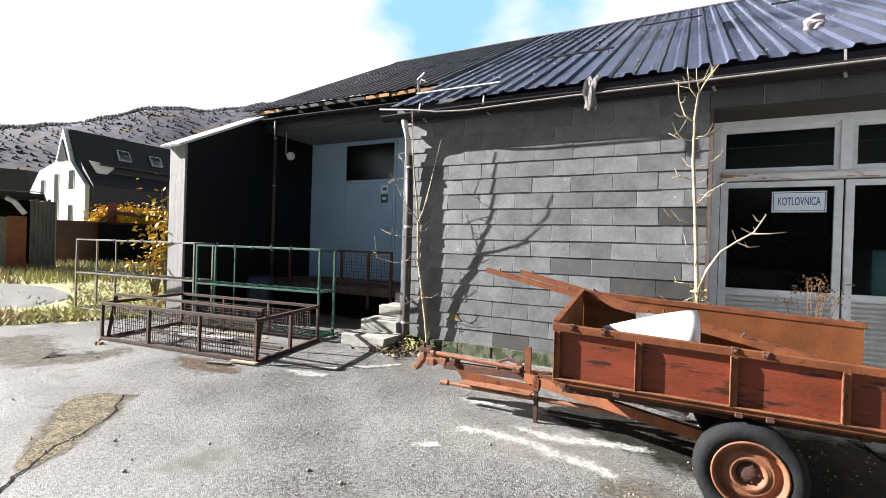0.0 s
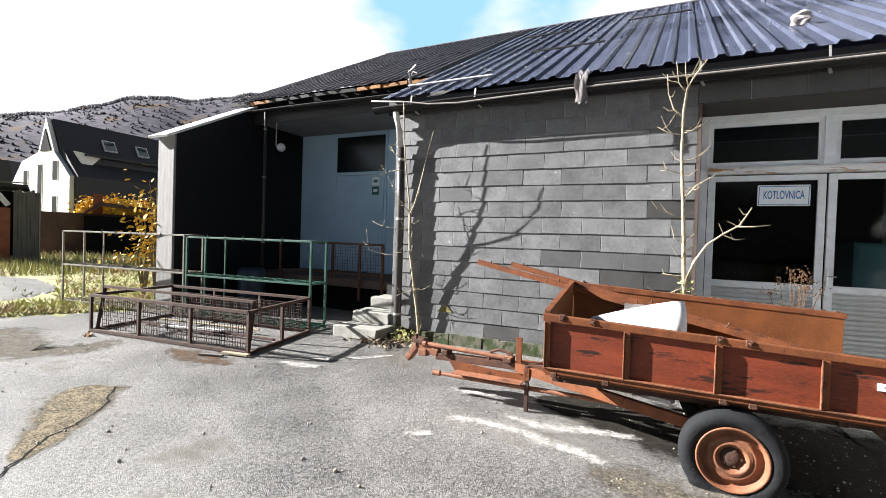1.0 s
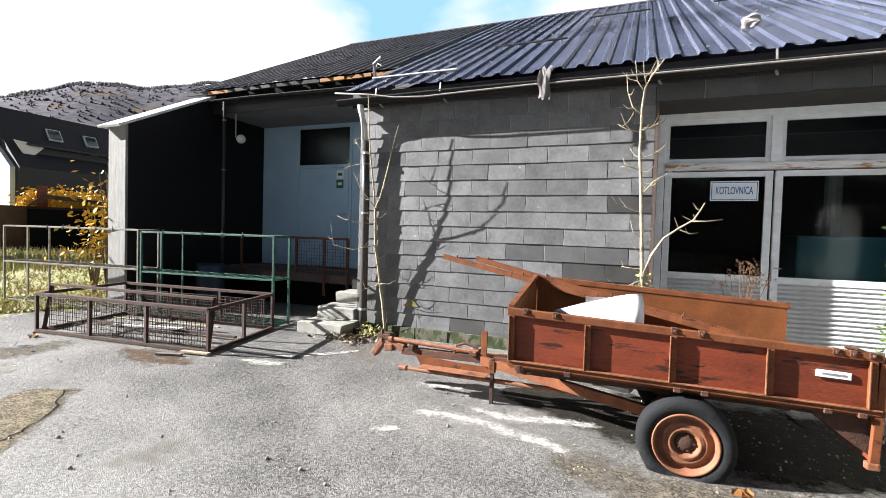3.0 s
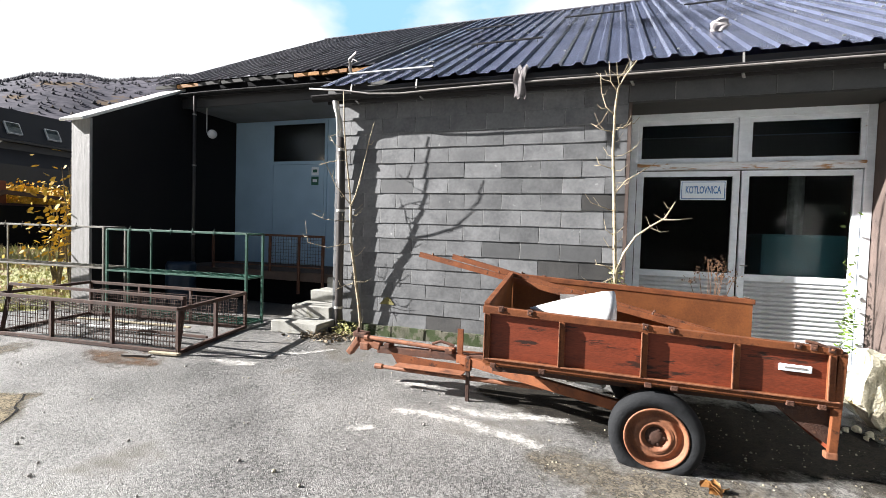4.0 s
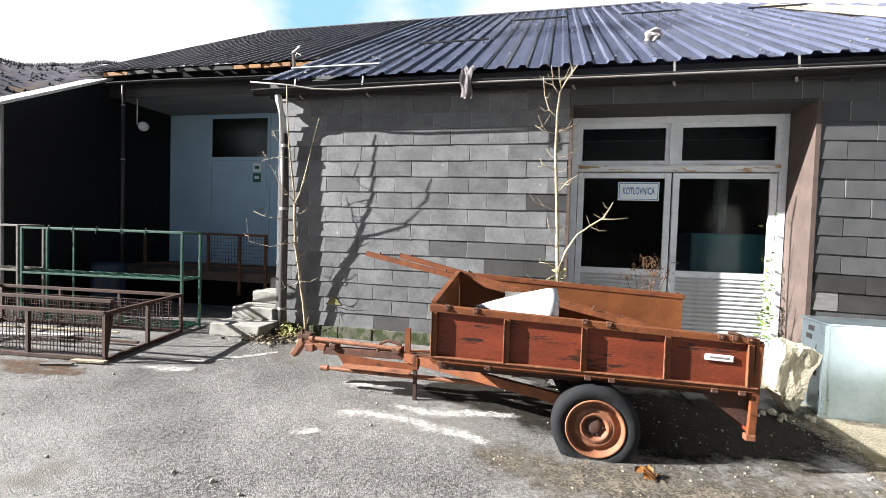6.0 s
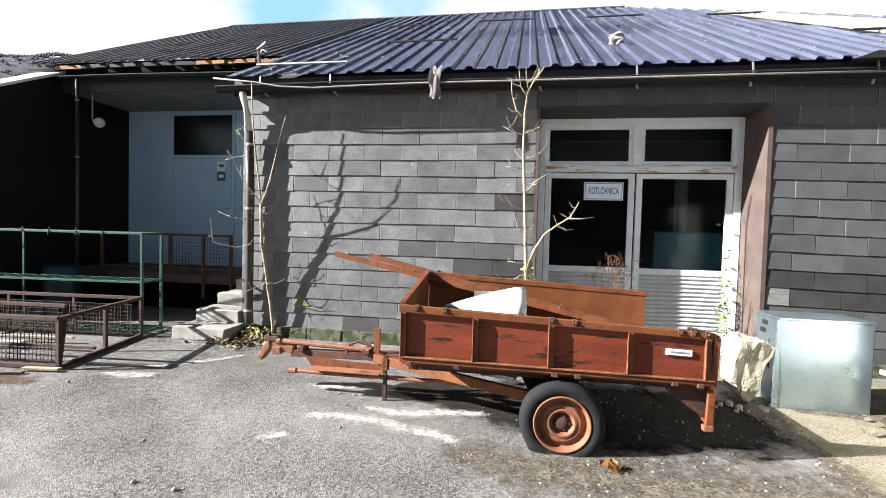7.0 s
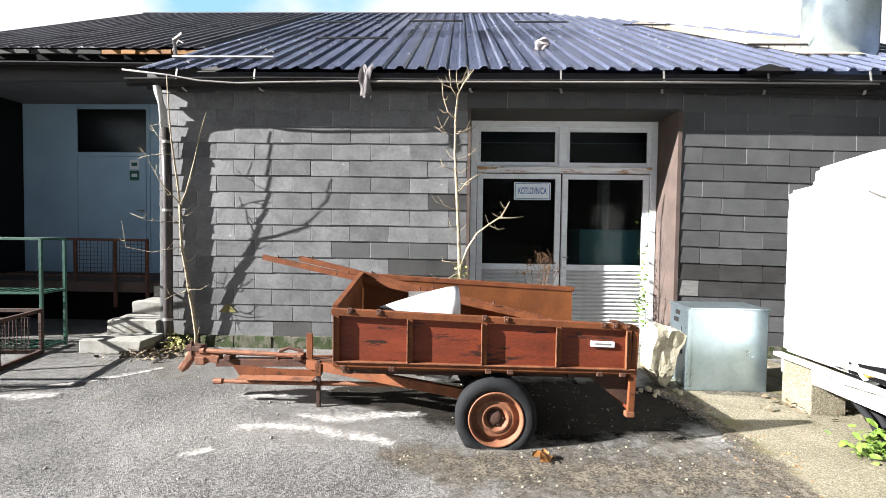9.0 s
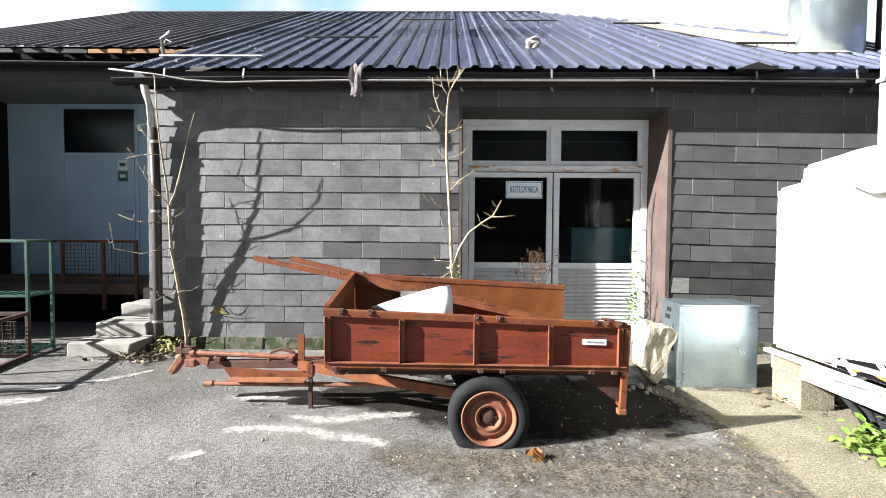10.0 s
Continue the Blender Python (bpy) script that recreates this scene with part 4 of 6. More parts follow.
sapling("wall_sapling", "bare pale forked sapling growing beside the downpipe",
        [([(.03, -.1, 0), (.03, -.1, .18), (-.0, -.12, .5), (-.04, -.14, .79), (-.07, -.17, 1.1), (-.10, -.215, 1.41), (-.09, -.26, 1.75), (-.085, -.28, 1.98)], .026, .02),
         ([(-.085, -.28, 1.98), (-.1, -.3, 2.24), (-.116, -.33, 2.46), (-.15, -.36, 2.83), (-.175, -.37, 3.2), (-.195, -.38, 3.68)], .02, .009),
         ([(-.085, -.28, 1.98), (.03, -.34, 2.14), (.17, -.43, 2.45), (.3, -.48, 2.88), (.38, -.47, 3.18)], .017, .008),
         ([(-.08, -.29, 2.0), (-.31, -.33, 2.27), (-.49, -.35, 2.61), (-.58, -.36, 2.74)], .009, .003),
         ([(-.13, -.34, 2.8), (-.34, -.36, 2.9), (-.43, -.36, 3.04)], .008, .003),
         ([(-.12, -.34, 2.66), (-.41, -.36, 2.645), (-.6, -.37, 2.59)], .007, .003),
         ([(-.09, -.23, 1.42), (-.44, -.33, 1.34), (-.78, -.36, 1.41), (-.82, -.38, 1.75)], .008, .003),
         ([(-.09, -.26, 1.75), (-.5, -.34, 1.77), (-.7, -.38, 1.86)], .007, .003),
         ([(-.03, -.15, .8), (-.2, -.22, .76), (-.3, -.28, .7)], .006, .003),
         ([(-.04, -.15, .8), (.0, -.2, .82), (.09, -.24, .85)], .006, .003)], 5, 3, M_BARK)
sapling("door_sapling", "bare pale sapling with many short twigs beside the door",
        [([(3.74, -.5, 0), (3.72, -.5, .6), (3.705, -.5, 1.16), (3.68, -.5, 1.67), (3.653, -.5, 2.17), (3.621, -.5, 2.67), (3.624, -.5, 3.17), (3.651, -.5, 3.42), (3.708, -.51, 3.54), (3.842, -.52, 3.725)], .03, .008),
         ([(3.705, -.5, .95), (3.725, -.52, 1.247), (3.79, -.52, 1.45), (3.917, -.52, 1.654), (4.074, -.52, 1.777), (4.217, -.52, 1.871), (4.287, -.52, 1.994), (4.323, -.52, 2.066)], .024, .007),
         ([(4.203, -.52, 1.857), (4.346, -.52, 1.858), (4.504, -.52, 1.88)], .011, .004),
         ([(4.06, -.52, 1.763), (4.19, -.5, 1.713), (4.276, -.48, 1.728)], .008, .003),
         ([(3.66, -.5, 2.16), (3.782, -.52, 2.315), (3.925, -.53, 2.402), (4.111, -.54, 2.525)], .012, .004),
         ([(3.69, -.5, 1.23), (3.573, -.53, 1.288), (3.471, -.56, 1.302)], .014, .006),
         ([(3.70, -.5, 1.15), (3.595, -.55, 1.1), (3.487, -.6, 1.03)], .012, .005),
         ([(3.624, -.5, 3.1), (3.52, -.52, 3.2), (3.46, -.53, 3.38), (3.44, -.54, 3.6)], .014, .004),
         ([(3.64, -.5, 3.38), (3.56, -.52, 3.5), (3.53, -.53, 3.74)], .011, .004),
         ([(3.66, -.5, 3.45), (3.63, -.52, 3.58), (3.62, -.53, 3.72)], .009, .004),
         ([(3.622, -.5, 2.9), (3.47, -.53, 2.93), (3.36, -.55, 3.0)], .009, .004),
         ([(3.622, -.5, 2.95), (3.74, -.5, 2.94), (3.84, -.5, 3.04)], .009, .004),
         ([(3.635, -.5, 2.45), (3.5, -.53, 2.5), (3.41, -.55, 2.49)], .008, .004),
         ([(3.625, -.5, 2.6), (3.73, -.5, 2.62), (3.8, -.5, 2.66)], .008, .004),
         ([(3.665, -.5, 1.95), (3.56, -.53, 1.98), (3.46, -.55, 2.02)], .008, .004),
         ([(3.68, -.5, 1.65), (3.58, -.53, 1.72), (3.55, -.55, 1.85)], .008, .004)], 5, 8, M_BARK)
weed = thing("dry_weed", "dried brown weed with seed heads by the door", "weed", (4.75, -.35, 0))
g, h = bmesh.new(), bmesh.new()
rng = random.Random(12)
for k in range(9):
    a, b = rng.uniform(-.1, .1), rng.uniform(-.1, .1)
    tip = Vector((a * 2.2, b * 2, rng.uniform(1.15, 1.5)))
    tube(g, [(a * .4, b * .4, 0), (a, b, .8), tip], [.007, .006, .003], 5)
    for q in range(22):
        p = tip + Vector((rng.gauss(0, .035), rng.gauss(0, .03), rng.gauss(-.01, .035)))
        bmesh.ops.create_icosphere(h, subdivisions=1, radius=rng.uniform(.005, .012), matrix=Matrix.Translation(p))
tagged(part("stems", g, M_DRY, weed), kind="stuff")
tagged(part("seed_head", h, M_DRY, weed), kind="stuff")


def leaf_patch(name, label, category, centre, spread, count, size, mat, seed, dome=.12):
    rng = random.Random(seed)
    g = bmesh.new()
    for k in range(count):
        p = Vector((rng.gauss(0, spread[0]), rng.gauss(0, spread[1]), abs(rng.gauss(0, dome)) + .01))
        n = Vector((rng.gauss(0, .6), rng.gauss(0, .6), 1)).normalized()
        u = n.orthogonal().normalized()
        u.rotate(Matrix.Rotation(rng.uniform(0, 6.3), 3, n))
        w = n.cross(u)
        s = size * rng.uniform(.6, 1.3)
        vs = [g.verts.new(p + u * a * s + w * b * s + n * c * s) for a, b, c in ((-1, 0, 0), (-.3, -.5, .15), (.6, -.4, .1), (1, 0, -.1), (.6, .4, .1), (-.3, .5, .15))]
        g.faces.new(vs)
    ob = part(name, g, mat)
    ob.location = centre
    return tagged(ob, label, category, "", "stuff")


leaf_patch("sapling_sprouts", "small pale shoots at the foot of the door sapling", "sprouts", (3.72, -.5, 1.02), (.06, .05), 60, .025, M_BLADE, 21, .1)
leaf_patch("leaf_litter", "dry leaves and twigs at the foot of the downpipe", "leaf litter", (-.35, -.55, 0), (.28, .14), 260, .035, M_TWIG, 4, .03)
leaf_patch("weeds_corner", "small yellow-green weeds at the wall foot", "weeds", (-.12, -.3, 0), (.09, .07), 140, .03, M_BLADE, 6, .1)
leaf_patch("nettle_clump", "fresh green weeds beside the white caravan", "weeds", (6.99, -2.98, 0), (.13, .11), 260, .04, M_LEAF_G, 7, .07)
leaf_patch("door_ivy", "pale green creeper on the door edge", "creeper", (6.42, .5, .3), (.05, .03), 110, .035, M_LEAF_G, 8, .55)
leaf_patch("wall_leaf_litter", "dead leaves and rubbish against the caravan block", "leaf litter", (7.25, -1.95, 0), (.25, .12), 160, .035, M_TWIG, 14, .03)
dl = leaf_patch("fallen_leaf", "curled brown fallen leaf on the asphalt", "leaf", (4.33, -3.13, 0), (.03, .02), 8, .07, M_WOOD, 9, .03)
leaf_patch("orange_leaf", "orange fallen leaf on the asphalt", "leaf", (-4.2, -2.6, 0), (.05, .03), 6, .06, M_WOOD, 10, .02)


# ---- steel racks and cage ----
def rack(name, label, at, rz, length, depth, height, mat_a, mat_b, shelf, slats, group):
    t = thing(name, label, "rack", at, rz, group)
    for x in (0, -length):
        for y in (0, depth):
            part("post", beam(bmesh.new(), (x, y, 0), (x, y, height), .035, bevel=.003), mat_a, t)
    for z in (height, shelf, .06):
        for y in (0, depth):
            part("rail", beam(bmesh.new(), (0, y, z), (-length, y, z), .03, bevel=.003), mat_b if z != .06 else mat_a, t)
        for x in (0, -length):
            part("crossbar", beam(bmesh.new(), (x, 0, z), (x, depth, z), .03, bevel=.003), mat_b, t)
    for x in (-length * .82,):
        part("post", beam(bmesh.new(), (x, depth, 0), (x, depth, height), .025), mat_a, t)
    for z in (shelf, .06):
        for k in range(slats):
            y = depth * (k + 1) / (slats + 1)
            part("shelf_slat", beam(bmesh.new(), (0, y, z), (-length, y, z), .022, .012), mat_b, t)
        for k in range(int(length / .16)):
            part("shelf_slat", beam(bmesh.new(), (-.08 - k * .16, 0, z + .014), (-.08 - k * .16, depth, z + .014), .02, .012), mat_b, t)
    for k in range(5):
        x = -.6 - k * .42
        part("hook", tubed([(x, 0, height + .06), (x, -.02, height + .02), (x, -.025, height - .05)], .006, 6), mat_b, t)
    return t


RZ = 5.2
rack("steel_rack", "green painted steel shelf rack with chipped paint", (-1.80, -.53, 0), RZ, 2.78, .42, 1.50, M_GREEN, M_GREEN, .79, 3, "yard racks")
rack("steel_rack", "grey and rusty steel shelf rack beside the green one", (-4.64, -.79, 0), RZ, 3.5, .42, 1.53, M_GREYTUBE, M_GREYTUBE, .82, 2, "yard racks")

cage = thing("steel_cage", "rusty steel cage frame with wire mesh on the asphalt", "cage", (-1.377, -2.152, 0), 0)
CL, CD, CH = 3.124, 1.624, .57


def cp(x, y, z):
    """Cage corner coordinates: x along the long side, y along the end."""
    return Vector((-x * .9965 - y * .241, -x * .0848 + y * .970, z))


for z in (.03, CH):
    for y in (0, CD):
        part("rail", beam(bmesh.new(), cp(0, y, z), cp(CL, y, z), .045, bevel=.003), M_DARKRUST, cage)
    for x in (0, CL):
        part("crossbar", beam(bmesh.new(), cp(x, 0, z), cp(x, CD, z), .045, bevel=.003), M_DARKRUST, cage)
for x in (0, CL * .33, CL * .66, CL):
    for y in (0, CD):
        part("post", beam(bmesh.new(), cp(x, y, 0), cp(x, y, CH), .04, bevel=.003), M_DARKRUST, cage)
part("post", beam(bmesh.new(), cp(0, CD * .5, 0), cp(0, CD * .5, CH), .04), M_DARKRUST, cage)
part("leaning_bar", beam(bmesh.new(), cp(.0, .0, .05), cp(.06, .2, CH + .1), .04), M_DARKRUST, cage)
part("leaning_bar", beam(bmesh.new(), cp(CL - .12, .02, .05), cp(CL - .02, .22, CH + .11), .04), M_DARKRUST, cage)
part("inner_rail", beam(bmesh.new(), cp(.06, .2, CH + .11), cp(CL - .02, .22, CH + .12), .055, .035), M_DARKRUST, cage)
part("inner_rail", beam(bmesh.new(), cp(.1, .75, .05), cp(CL - .2, .8, .04), .05, .03), M_DARKRUST, cage)
for y0, tall in ((.1, .5), (CD - .06, .42)):
    g = bmesh.new()
    rng = random.Random(int(y0 * 100))
    for k in range(62):
        x = .12 + k * (CL - .24) / 61
        beam(g, cp(x, y0 + rng.uniform(-.01, .01), .05), cp(x + rng.uniform(-.01, .01), y0 + rng.uniform(-.01, .02), .05 + tall), .006)
    for k in range(9):
        z = .06 + k * tall / 8
        beam(g, cp(.1, y0, z), cp(CL - .1, y0 + rng.uniform(-.01, .02), z + rng.uniform(-.01, .01)), .006)
    part("wire_mesh", g, M_DARKRUST, cage, "dark rusty wire mesh")
for k, (a, b, w, mat) in enumerate((((.08, -.06, .03), (-.32, -.12, .03), .07, M_BARK), ((-.2, -.22, .02), (-.52, -.32, .02), .06, M_SHED), ((-1.2, .6, .1), (-2.4, .4, .08), .08, M_VERGE), ((-.9, 1.0, .08), (-2.9, .7, .09), .05, M_BARK))):
    s = thing("loose_board", "loose weathered board end lying by the steel cage", "board", (-1.377, -2.152, 0), group="loose boards")
    part("plank", beam(bmesh.new(), a, b, w, .025, bevel=.003), mat, s)
bin_ = thing("blue_barrel", "dim blue plastic drum in the porch shade", "barrel", (-4.6, .75, 0))
part("drum", lathe(bmesh.new(), [(0, 0), (.26, .0), (.28, .05), (.28, .8), (.25, .86), (0, .86)], None, 28), material("blue_drum", (.012, .03, .06), (.008, .02, .04), 3, .5), bin_, "", True)

# ---- farm trailer ----
tr = thing("farm_trailer", "rusty orange farm trailer with red-brown panel sides", "trailer", (0, 0, 0))
X0, X1, YN, YF, ZB, ZT = 2.735, 5.045, -2.91, -1.40, .60, 1.005
YAW = Matrix.Translation((3.885, -2.93, 0)) @ Matrix.Rotation(radians(3.8), 4, "Z") @ Matrix.Translation((-3.885, 2.93, 0))


def settle(g):
    """The box leans down to its rear, more at the top, and stands a little askew."""
    for v in g.verts:
        v.co.z += (-.022 - .026 * (v.co.z - ZB) / (ZT - ZB)) * (v.co.x - (X0 + X1) / 2)
        v.co = YAW @ v.co
    return g


def sloped(x0, x1, y0, y1, z0, z1, bevel=0.0):
    return settle(boxed(x0, x1, y0, y1, z0, z1, bevel))


def side_board(y, out, zt, label):
    """A framed board: rails, uprights and four inset panels; out is the sign of its outer face."""
    s = part("side_board", sloped(X0, X1, y - .012, y + .012, ZB + .02, zt - .02), M_PANEL if out < 0 else M_PANEL_IN, tr, label)
    o0, o1 = (y - .042, y - .0125) if out < 0 else (y + .0125, y + .042)
    part("top_rail", sloped(X0 - .02, X1 + .02, min(o0, y - .02), max(o1, y + .02), zt - .04, zt + .01, .004), M_ORANGE, s)
    part("bottom_rail", sloped(X0 - .01, X1 + .02, o0, o1, ZB, ZB + .045, .004), M_ORANGE, s)
    part("rail_lip", sloped(X0 - .01, X1 + .02, o0 - .012 if out < 0 else o1, o0 if out < 0 else o1 + .012, ZB + .035, ZB + .045, .002), M_RIM, s)
    for k, x in enumerate((X0 + .02, X0 + .58, X0 + 1.15, X0 + 1.73, X1 - .03)):
        part("upright", sloped(x - .02, x + .02, o0 - .004 if out < 0 else o0, o1, ZB + .045, zt - .04, .003), M_ORANGE, s)
        part("upright_lip", sloped(x - .026, x - .018, o0 - .016 if out < 0 else o1, o0 - .004 if out < 0 else o1 + .012, ZB + .045, zt - .04, .002), M_RIM, s)
    for x in (X0 + .1, X0 + .32, X0 + 1.13, X0 + 1.3, X1 - .25, X1 - .16, X1 - .06):
        part("hinge", sloped(x, x + .04, o0 - .008 if out < 0 else o0, o1 + (.008 if out > 0 else 0), zt - .02, zt + .02, .004), M_RUST, s)
        part("bolt", settle(tubed([(x + .02, o0 - .016 if out < 0 else o1, zt), (x + .02, o0 - .006 if out < 0 else o1 + .014, zt)], .008, 6)), M_RIM, s)
    for x in (X0 + .05, X0 + .42, X0 + 1.16, X0 + 1.33, X1 - .28, X1 - .1):
        part("hinge", sloped(x, x + .045, o0 - .014 if out < 0 else o0, o1 + (.01 if out > 0 else 0), ZB - .022, ZB + .012, .004), M_RUST, s)
    return s


side_board(YN, -1, ZT, "red-brown panel side in a faded orange frame")
side_board(YF, 1, ZT + .13, "orange-brown far side board")
g = bmesh.new()
prism(g, [(YN + .02, ZB), (YN + .02, ZT), (YF - .02, ZT + .12), (YF - .02, ZB)], .024, Matrix(((0, -1, 0, X0 + .012), (1, 0, 0, 0), (0, 0, 1, 0), (0, 0, 0, 1))))
fb = part("front_board", settle(g), M_PANEL_IN, tr)
g = bmesh.new()
beam(g, (X0, YN + .02, ZT + .015), (X0, YF - .02, ZT + .135), .045, .03, bevel=.003)
part("top_rail", settle(g), M_ORANGE, fb)
tail = part("tail_board", sloped(X1 - .0, X1 + .03, YN + .02, YF - .02, .27, ZB + .03), M_PANEL, tr, "rusty tailboard hanging open")
g = bmesh.new()
beam(g, (X1 + .0, YN - .02, .25), (X1 + .03, YN - .02, ZT - .02), .05, .035, (0, 1, 0), .004)
part("tail_frame", settle(g), M_ORANGE, tail)
part("tail_hook", sloped(X1 - .04, X1 + .03, YN - .045, YN + .01, .23, .28, .01), M_RIM, tail)
g = bmesh.new()
beam(g, (X1 + .03, YF, .28), (X1 + .04, YF, ZB), .05, .035, (0, 1, 0), .004)
part("tail_frame", settle(g), M_ORANGE, tail)
g = bmesh.new()
prism(g, [(X1 - .36, .59), (X1 + .02, .59), (X1 + .02, .29), (X1 - .08, .36), (X1 - .22, .47)], .02, Matrix.Translation((0, YN + .03, 0)))
# Darker steel puts the box's shade into the gusset's colour.
part("shaded_tail_gusset", settle(g), M_DARKRUST, tail)
part("catch", settle(tubed([(X1 - .18, YN - .02, ZT + .035), (X1 - .12, YN - .03, ZT + .03), (X1 - .04, YN - .03, ZT - .0), (X1 + .05, YN - .02, ZT - .02)], .012, 8)), M_RUST, tail)
bed = part("bed", sloped(X0, X1, YN + .02, YF - .02, ZB - .03, ZB + .01), M_PANEL_IN, tr)
for y in (YN + .25, -2.07, YF - .2):
    part("chassis_rail", sloped(X0 + .02, X1, y - .03, y + .03, ZB - .12, ZB - .03, .004), M_DARKRUST, tr)
for x in (X0 + .1, 3.4, 4.0, 4.6, X1 - .08):
    part("cross_member", sloped(x - .025, x + .025, YN + .07, YF - .07, ZB - .08, ZB - .032), M_DARKRUST, tr)
part("axle", beam(bmesh.new(), (3.99, -2.8, .23), (3.99, -1.5, .23), .07, bevel=.006), M_DARKRUST, tr)
for y in (-2.55, -1.6):
    part("axle_hanger", beam(bmesh.new(), (3.99, y, .25), (3.99, y, .52), .08, .04), M_DARKRUST, tr)


def wheel(y, face):
    w = new("wheel"); w.parent = tr; w.location = (3.985, y, .226)
    flat = -.2
    prof = [(.185, -.07), (.20, -.085), (.235, -.092), (.262, -.082), (.276, -.06), (.28, -.02), (.28, .02), (.276, .06), (.262, .082), (.235, .092), (.20, .085), (.185, .07)]
    g = lathe(bmesh.new(), [(r * 1.14, q) for r, q in prof], Matrix.Rotation(radians(90), 4, "X"), 72)
    for v in g.verts:
        if v.co.z < flat:
            over = flat - v.co.z
            v.co.z = flat - over * .15 - .02
            v.co.y *= 1 + over * 2.4
    part("tyre", g, M_RUBBER, w, "soft flat worn tyre", True)
    s = -face
    rim = [(.213, .07), (.216, .088), (.206, .092), (.196, .078), (.19, .045), (.178, .03), (.16, .034), (.15, .05), (.128, .058), (.118, .05), (.104, .066), (.09, .062), (.082, .04), (.05, .03), (.035, .036), (.0, .036)]
    g = lathe(bmesh.new(), rim, Matrix.Rotation(radians(90 * s), 4, "X"), 44)
    bmesh.ops.recalc_face_normals(g, faces=g.faces)
    r = part("rim", g, M_RIM, w, "rusty dished steel rim", True)
    part("hub_cap", lathe(bmesh.new(), [(.072, .0), (.07, .04), (.03, .05), (.0, .05)], Matrix.Rotation(radians(90 * s), 4, "X"), 28), M_DARKRUST, r, "", True)
    for k in range(5):
        a = 2 * math.pi * k / 5
        part("bolt", tubed([(.055 * math.cos(a), .03 * face, .055 * math.sin(a)), (.055 * math.cos(a), .048 * face, .055 * math.sin(a))], .009, 6), M_DARKRUST, r)
    return w


wheel(-2.89, -1)
wheel(-1.42, 1)
# drawbar
dbar = part("drawbar", beam(bmesh.new(), (1.35, -2.07, .37), (2.75, -2.07, .40), .08, .075, bevel=.006), M_RUST, tr, "rusty orange drawbar")
for y in (-2.72, -1.5):
    part("a_frame", beam(bmesh.new(), (2.25, -2.07 + (.06 if y > -2 else -.06), .39), (3.85, y, .32), .05, .085, bevel=.005), M_ORANGE, tr)
g = bmesh.new()
prism(g, [(1.52, .36), (1.60, .25), (1.72, .21), (2.05, .20), (2.36, .28), (2.40, .33), (2.0, .33)], .010, Matrix.Translation((0, -2.13, 0)))
part("drawbar_plate", g, M_ORANGE, dbar)
part("drawbar_flange", boxed(1.62, 2.34, -2.28, -2.137, .262, .272, .003), M_RIM, dbar)
part("clamp", boxed(2.12, 2.2, -2.15, -2.0, .42, .47, .006), M_RUST, dbar)
part("clamp", boxed(1.44, 1.5, -2.14, -2.0, .40, .45, .006), M_RUST, dbar)
hit = part("hitch", beam(bmesh.new(), (1.08, -2.07, .46), (1.38, -2.07, .40), .09, .08, bevel=.012), M_RIM, dbar)
part("hitch_jaw", beam(bmesh.new(), (1.0, -2.07, .29), (1.13, -2.07, .47), .1, .07, bevel=.014), M_RIM, hit)
part("hitch_jaw", beam(bmesh.new(), (1.06, -2.07, .51), (1.22, -2.07, .505), .11, .06, bevel=.014), M_RUST, hit)
part("hitch_pin", tubed([(1.12, -2.11, .44), (1.12, -2.11, .58)], .016, 10), M_RUST, hit)
part("hitch_block", boxed(1.15, 1.25, -2.13, -2.0, .35, .43, .012), M_RIM, hit)
part("rod", tubed([(1.2, -2.1, .485), (1.24, -2.1, .485), (1.26, -2.1, .484), (2.2, -2.1, .455)], [.036, .036, .024, .024], 10), M_RIM, dbar)
part("screw_rod", tubed([(1.36, -2.16, .21), (1.44, -2.16, .21), (1.46, -2.16, .21), (1.7, -2.16, .212), (3.1, -2.16, .215)], [.03, .03, .018, .026, .022], 10), M_RIM, dbar)
part("brake_lever", beam(bmesh.new(), (2.27, -2.12, .40), (2.27, -2.12, .68), .06, .02, (0, 1, 0), .004), M_ORANGE, dbar)
part("bracket", tubed([(1.95, -2.1, .42), (1.98, -2.1, .5), (2.06, -2.1, .53), (2.2, -2.1, .5)], .016, 6), M_RUST, dbar)
jk = part("jack_leg", beam(bmesh.new(), (2.38, -2.2, 0), (2.38, -2.2, .44), .035, bevel=.003), M_DARKRUST, tr, "dark rusty prop leg")
part("collar", beam(bmesh.new(), (2.38, -2.2, .3), (2.38, -2.2, .42), .06, bevel=.004), M_ORANGE, jk)
plate = part("number_plate", sloped(4.72, 4.91, YN - .028, YN - .0145, .815, .865, .006), M_SIGN, tr, "small bent white plate")
part("plate_bar", sloped(4.75, 4.88, YN - .0305, YN - .029, .836, .848), M_CABLE, plate)
for k in range(9):
    x = 2.74 + k * .1
    s = thing("rubble_scrap", "pale broken scrap lying on the trailer frame", "scrap", (x, -2.22 - .36 * (x - 2.85), .405 + .012 * (k % 2)), -20 + 13 * (k % 4), "scrap on the frame")
    part("chip", rough_up(boxed(-.1 - .02 * (k % 3), .09, -.035, .04, -.012, .016), .014, 14), M_BLOCK if k % 3 == 1 else M_VERGE, s)
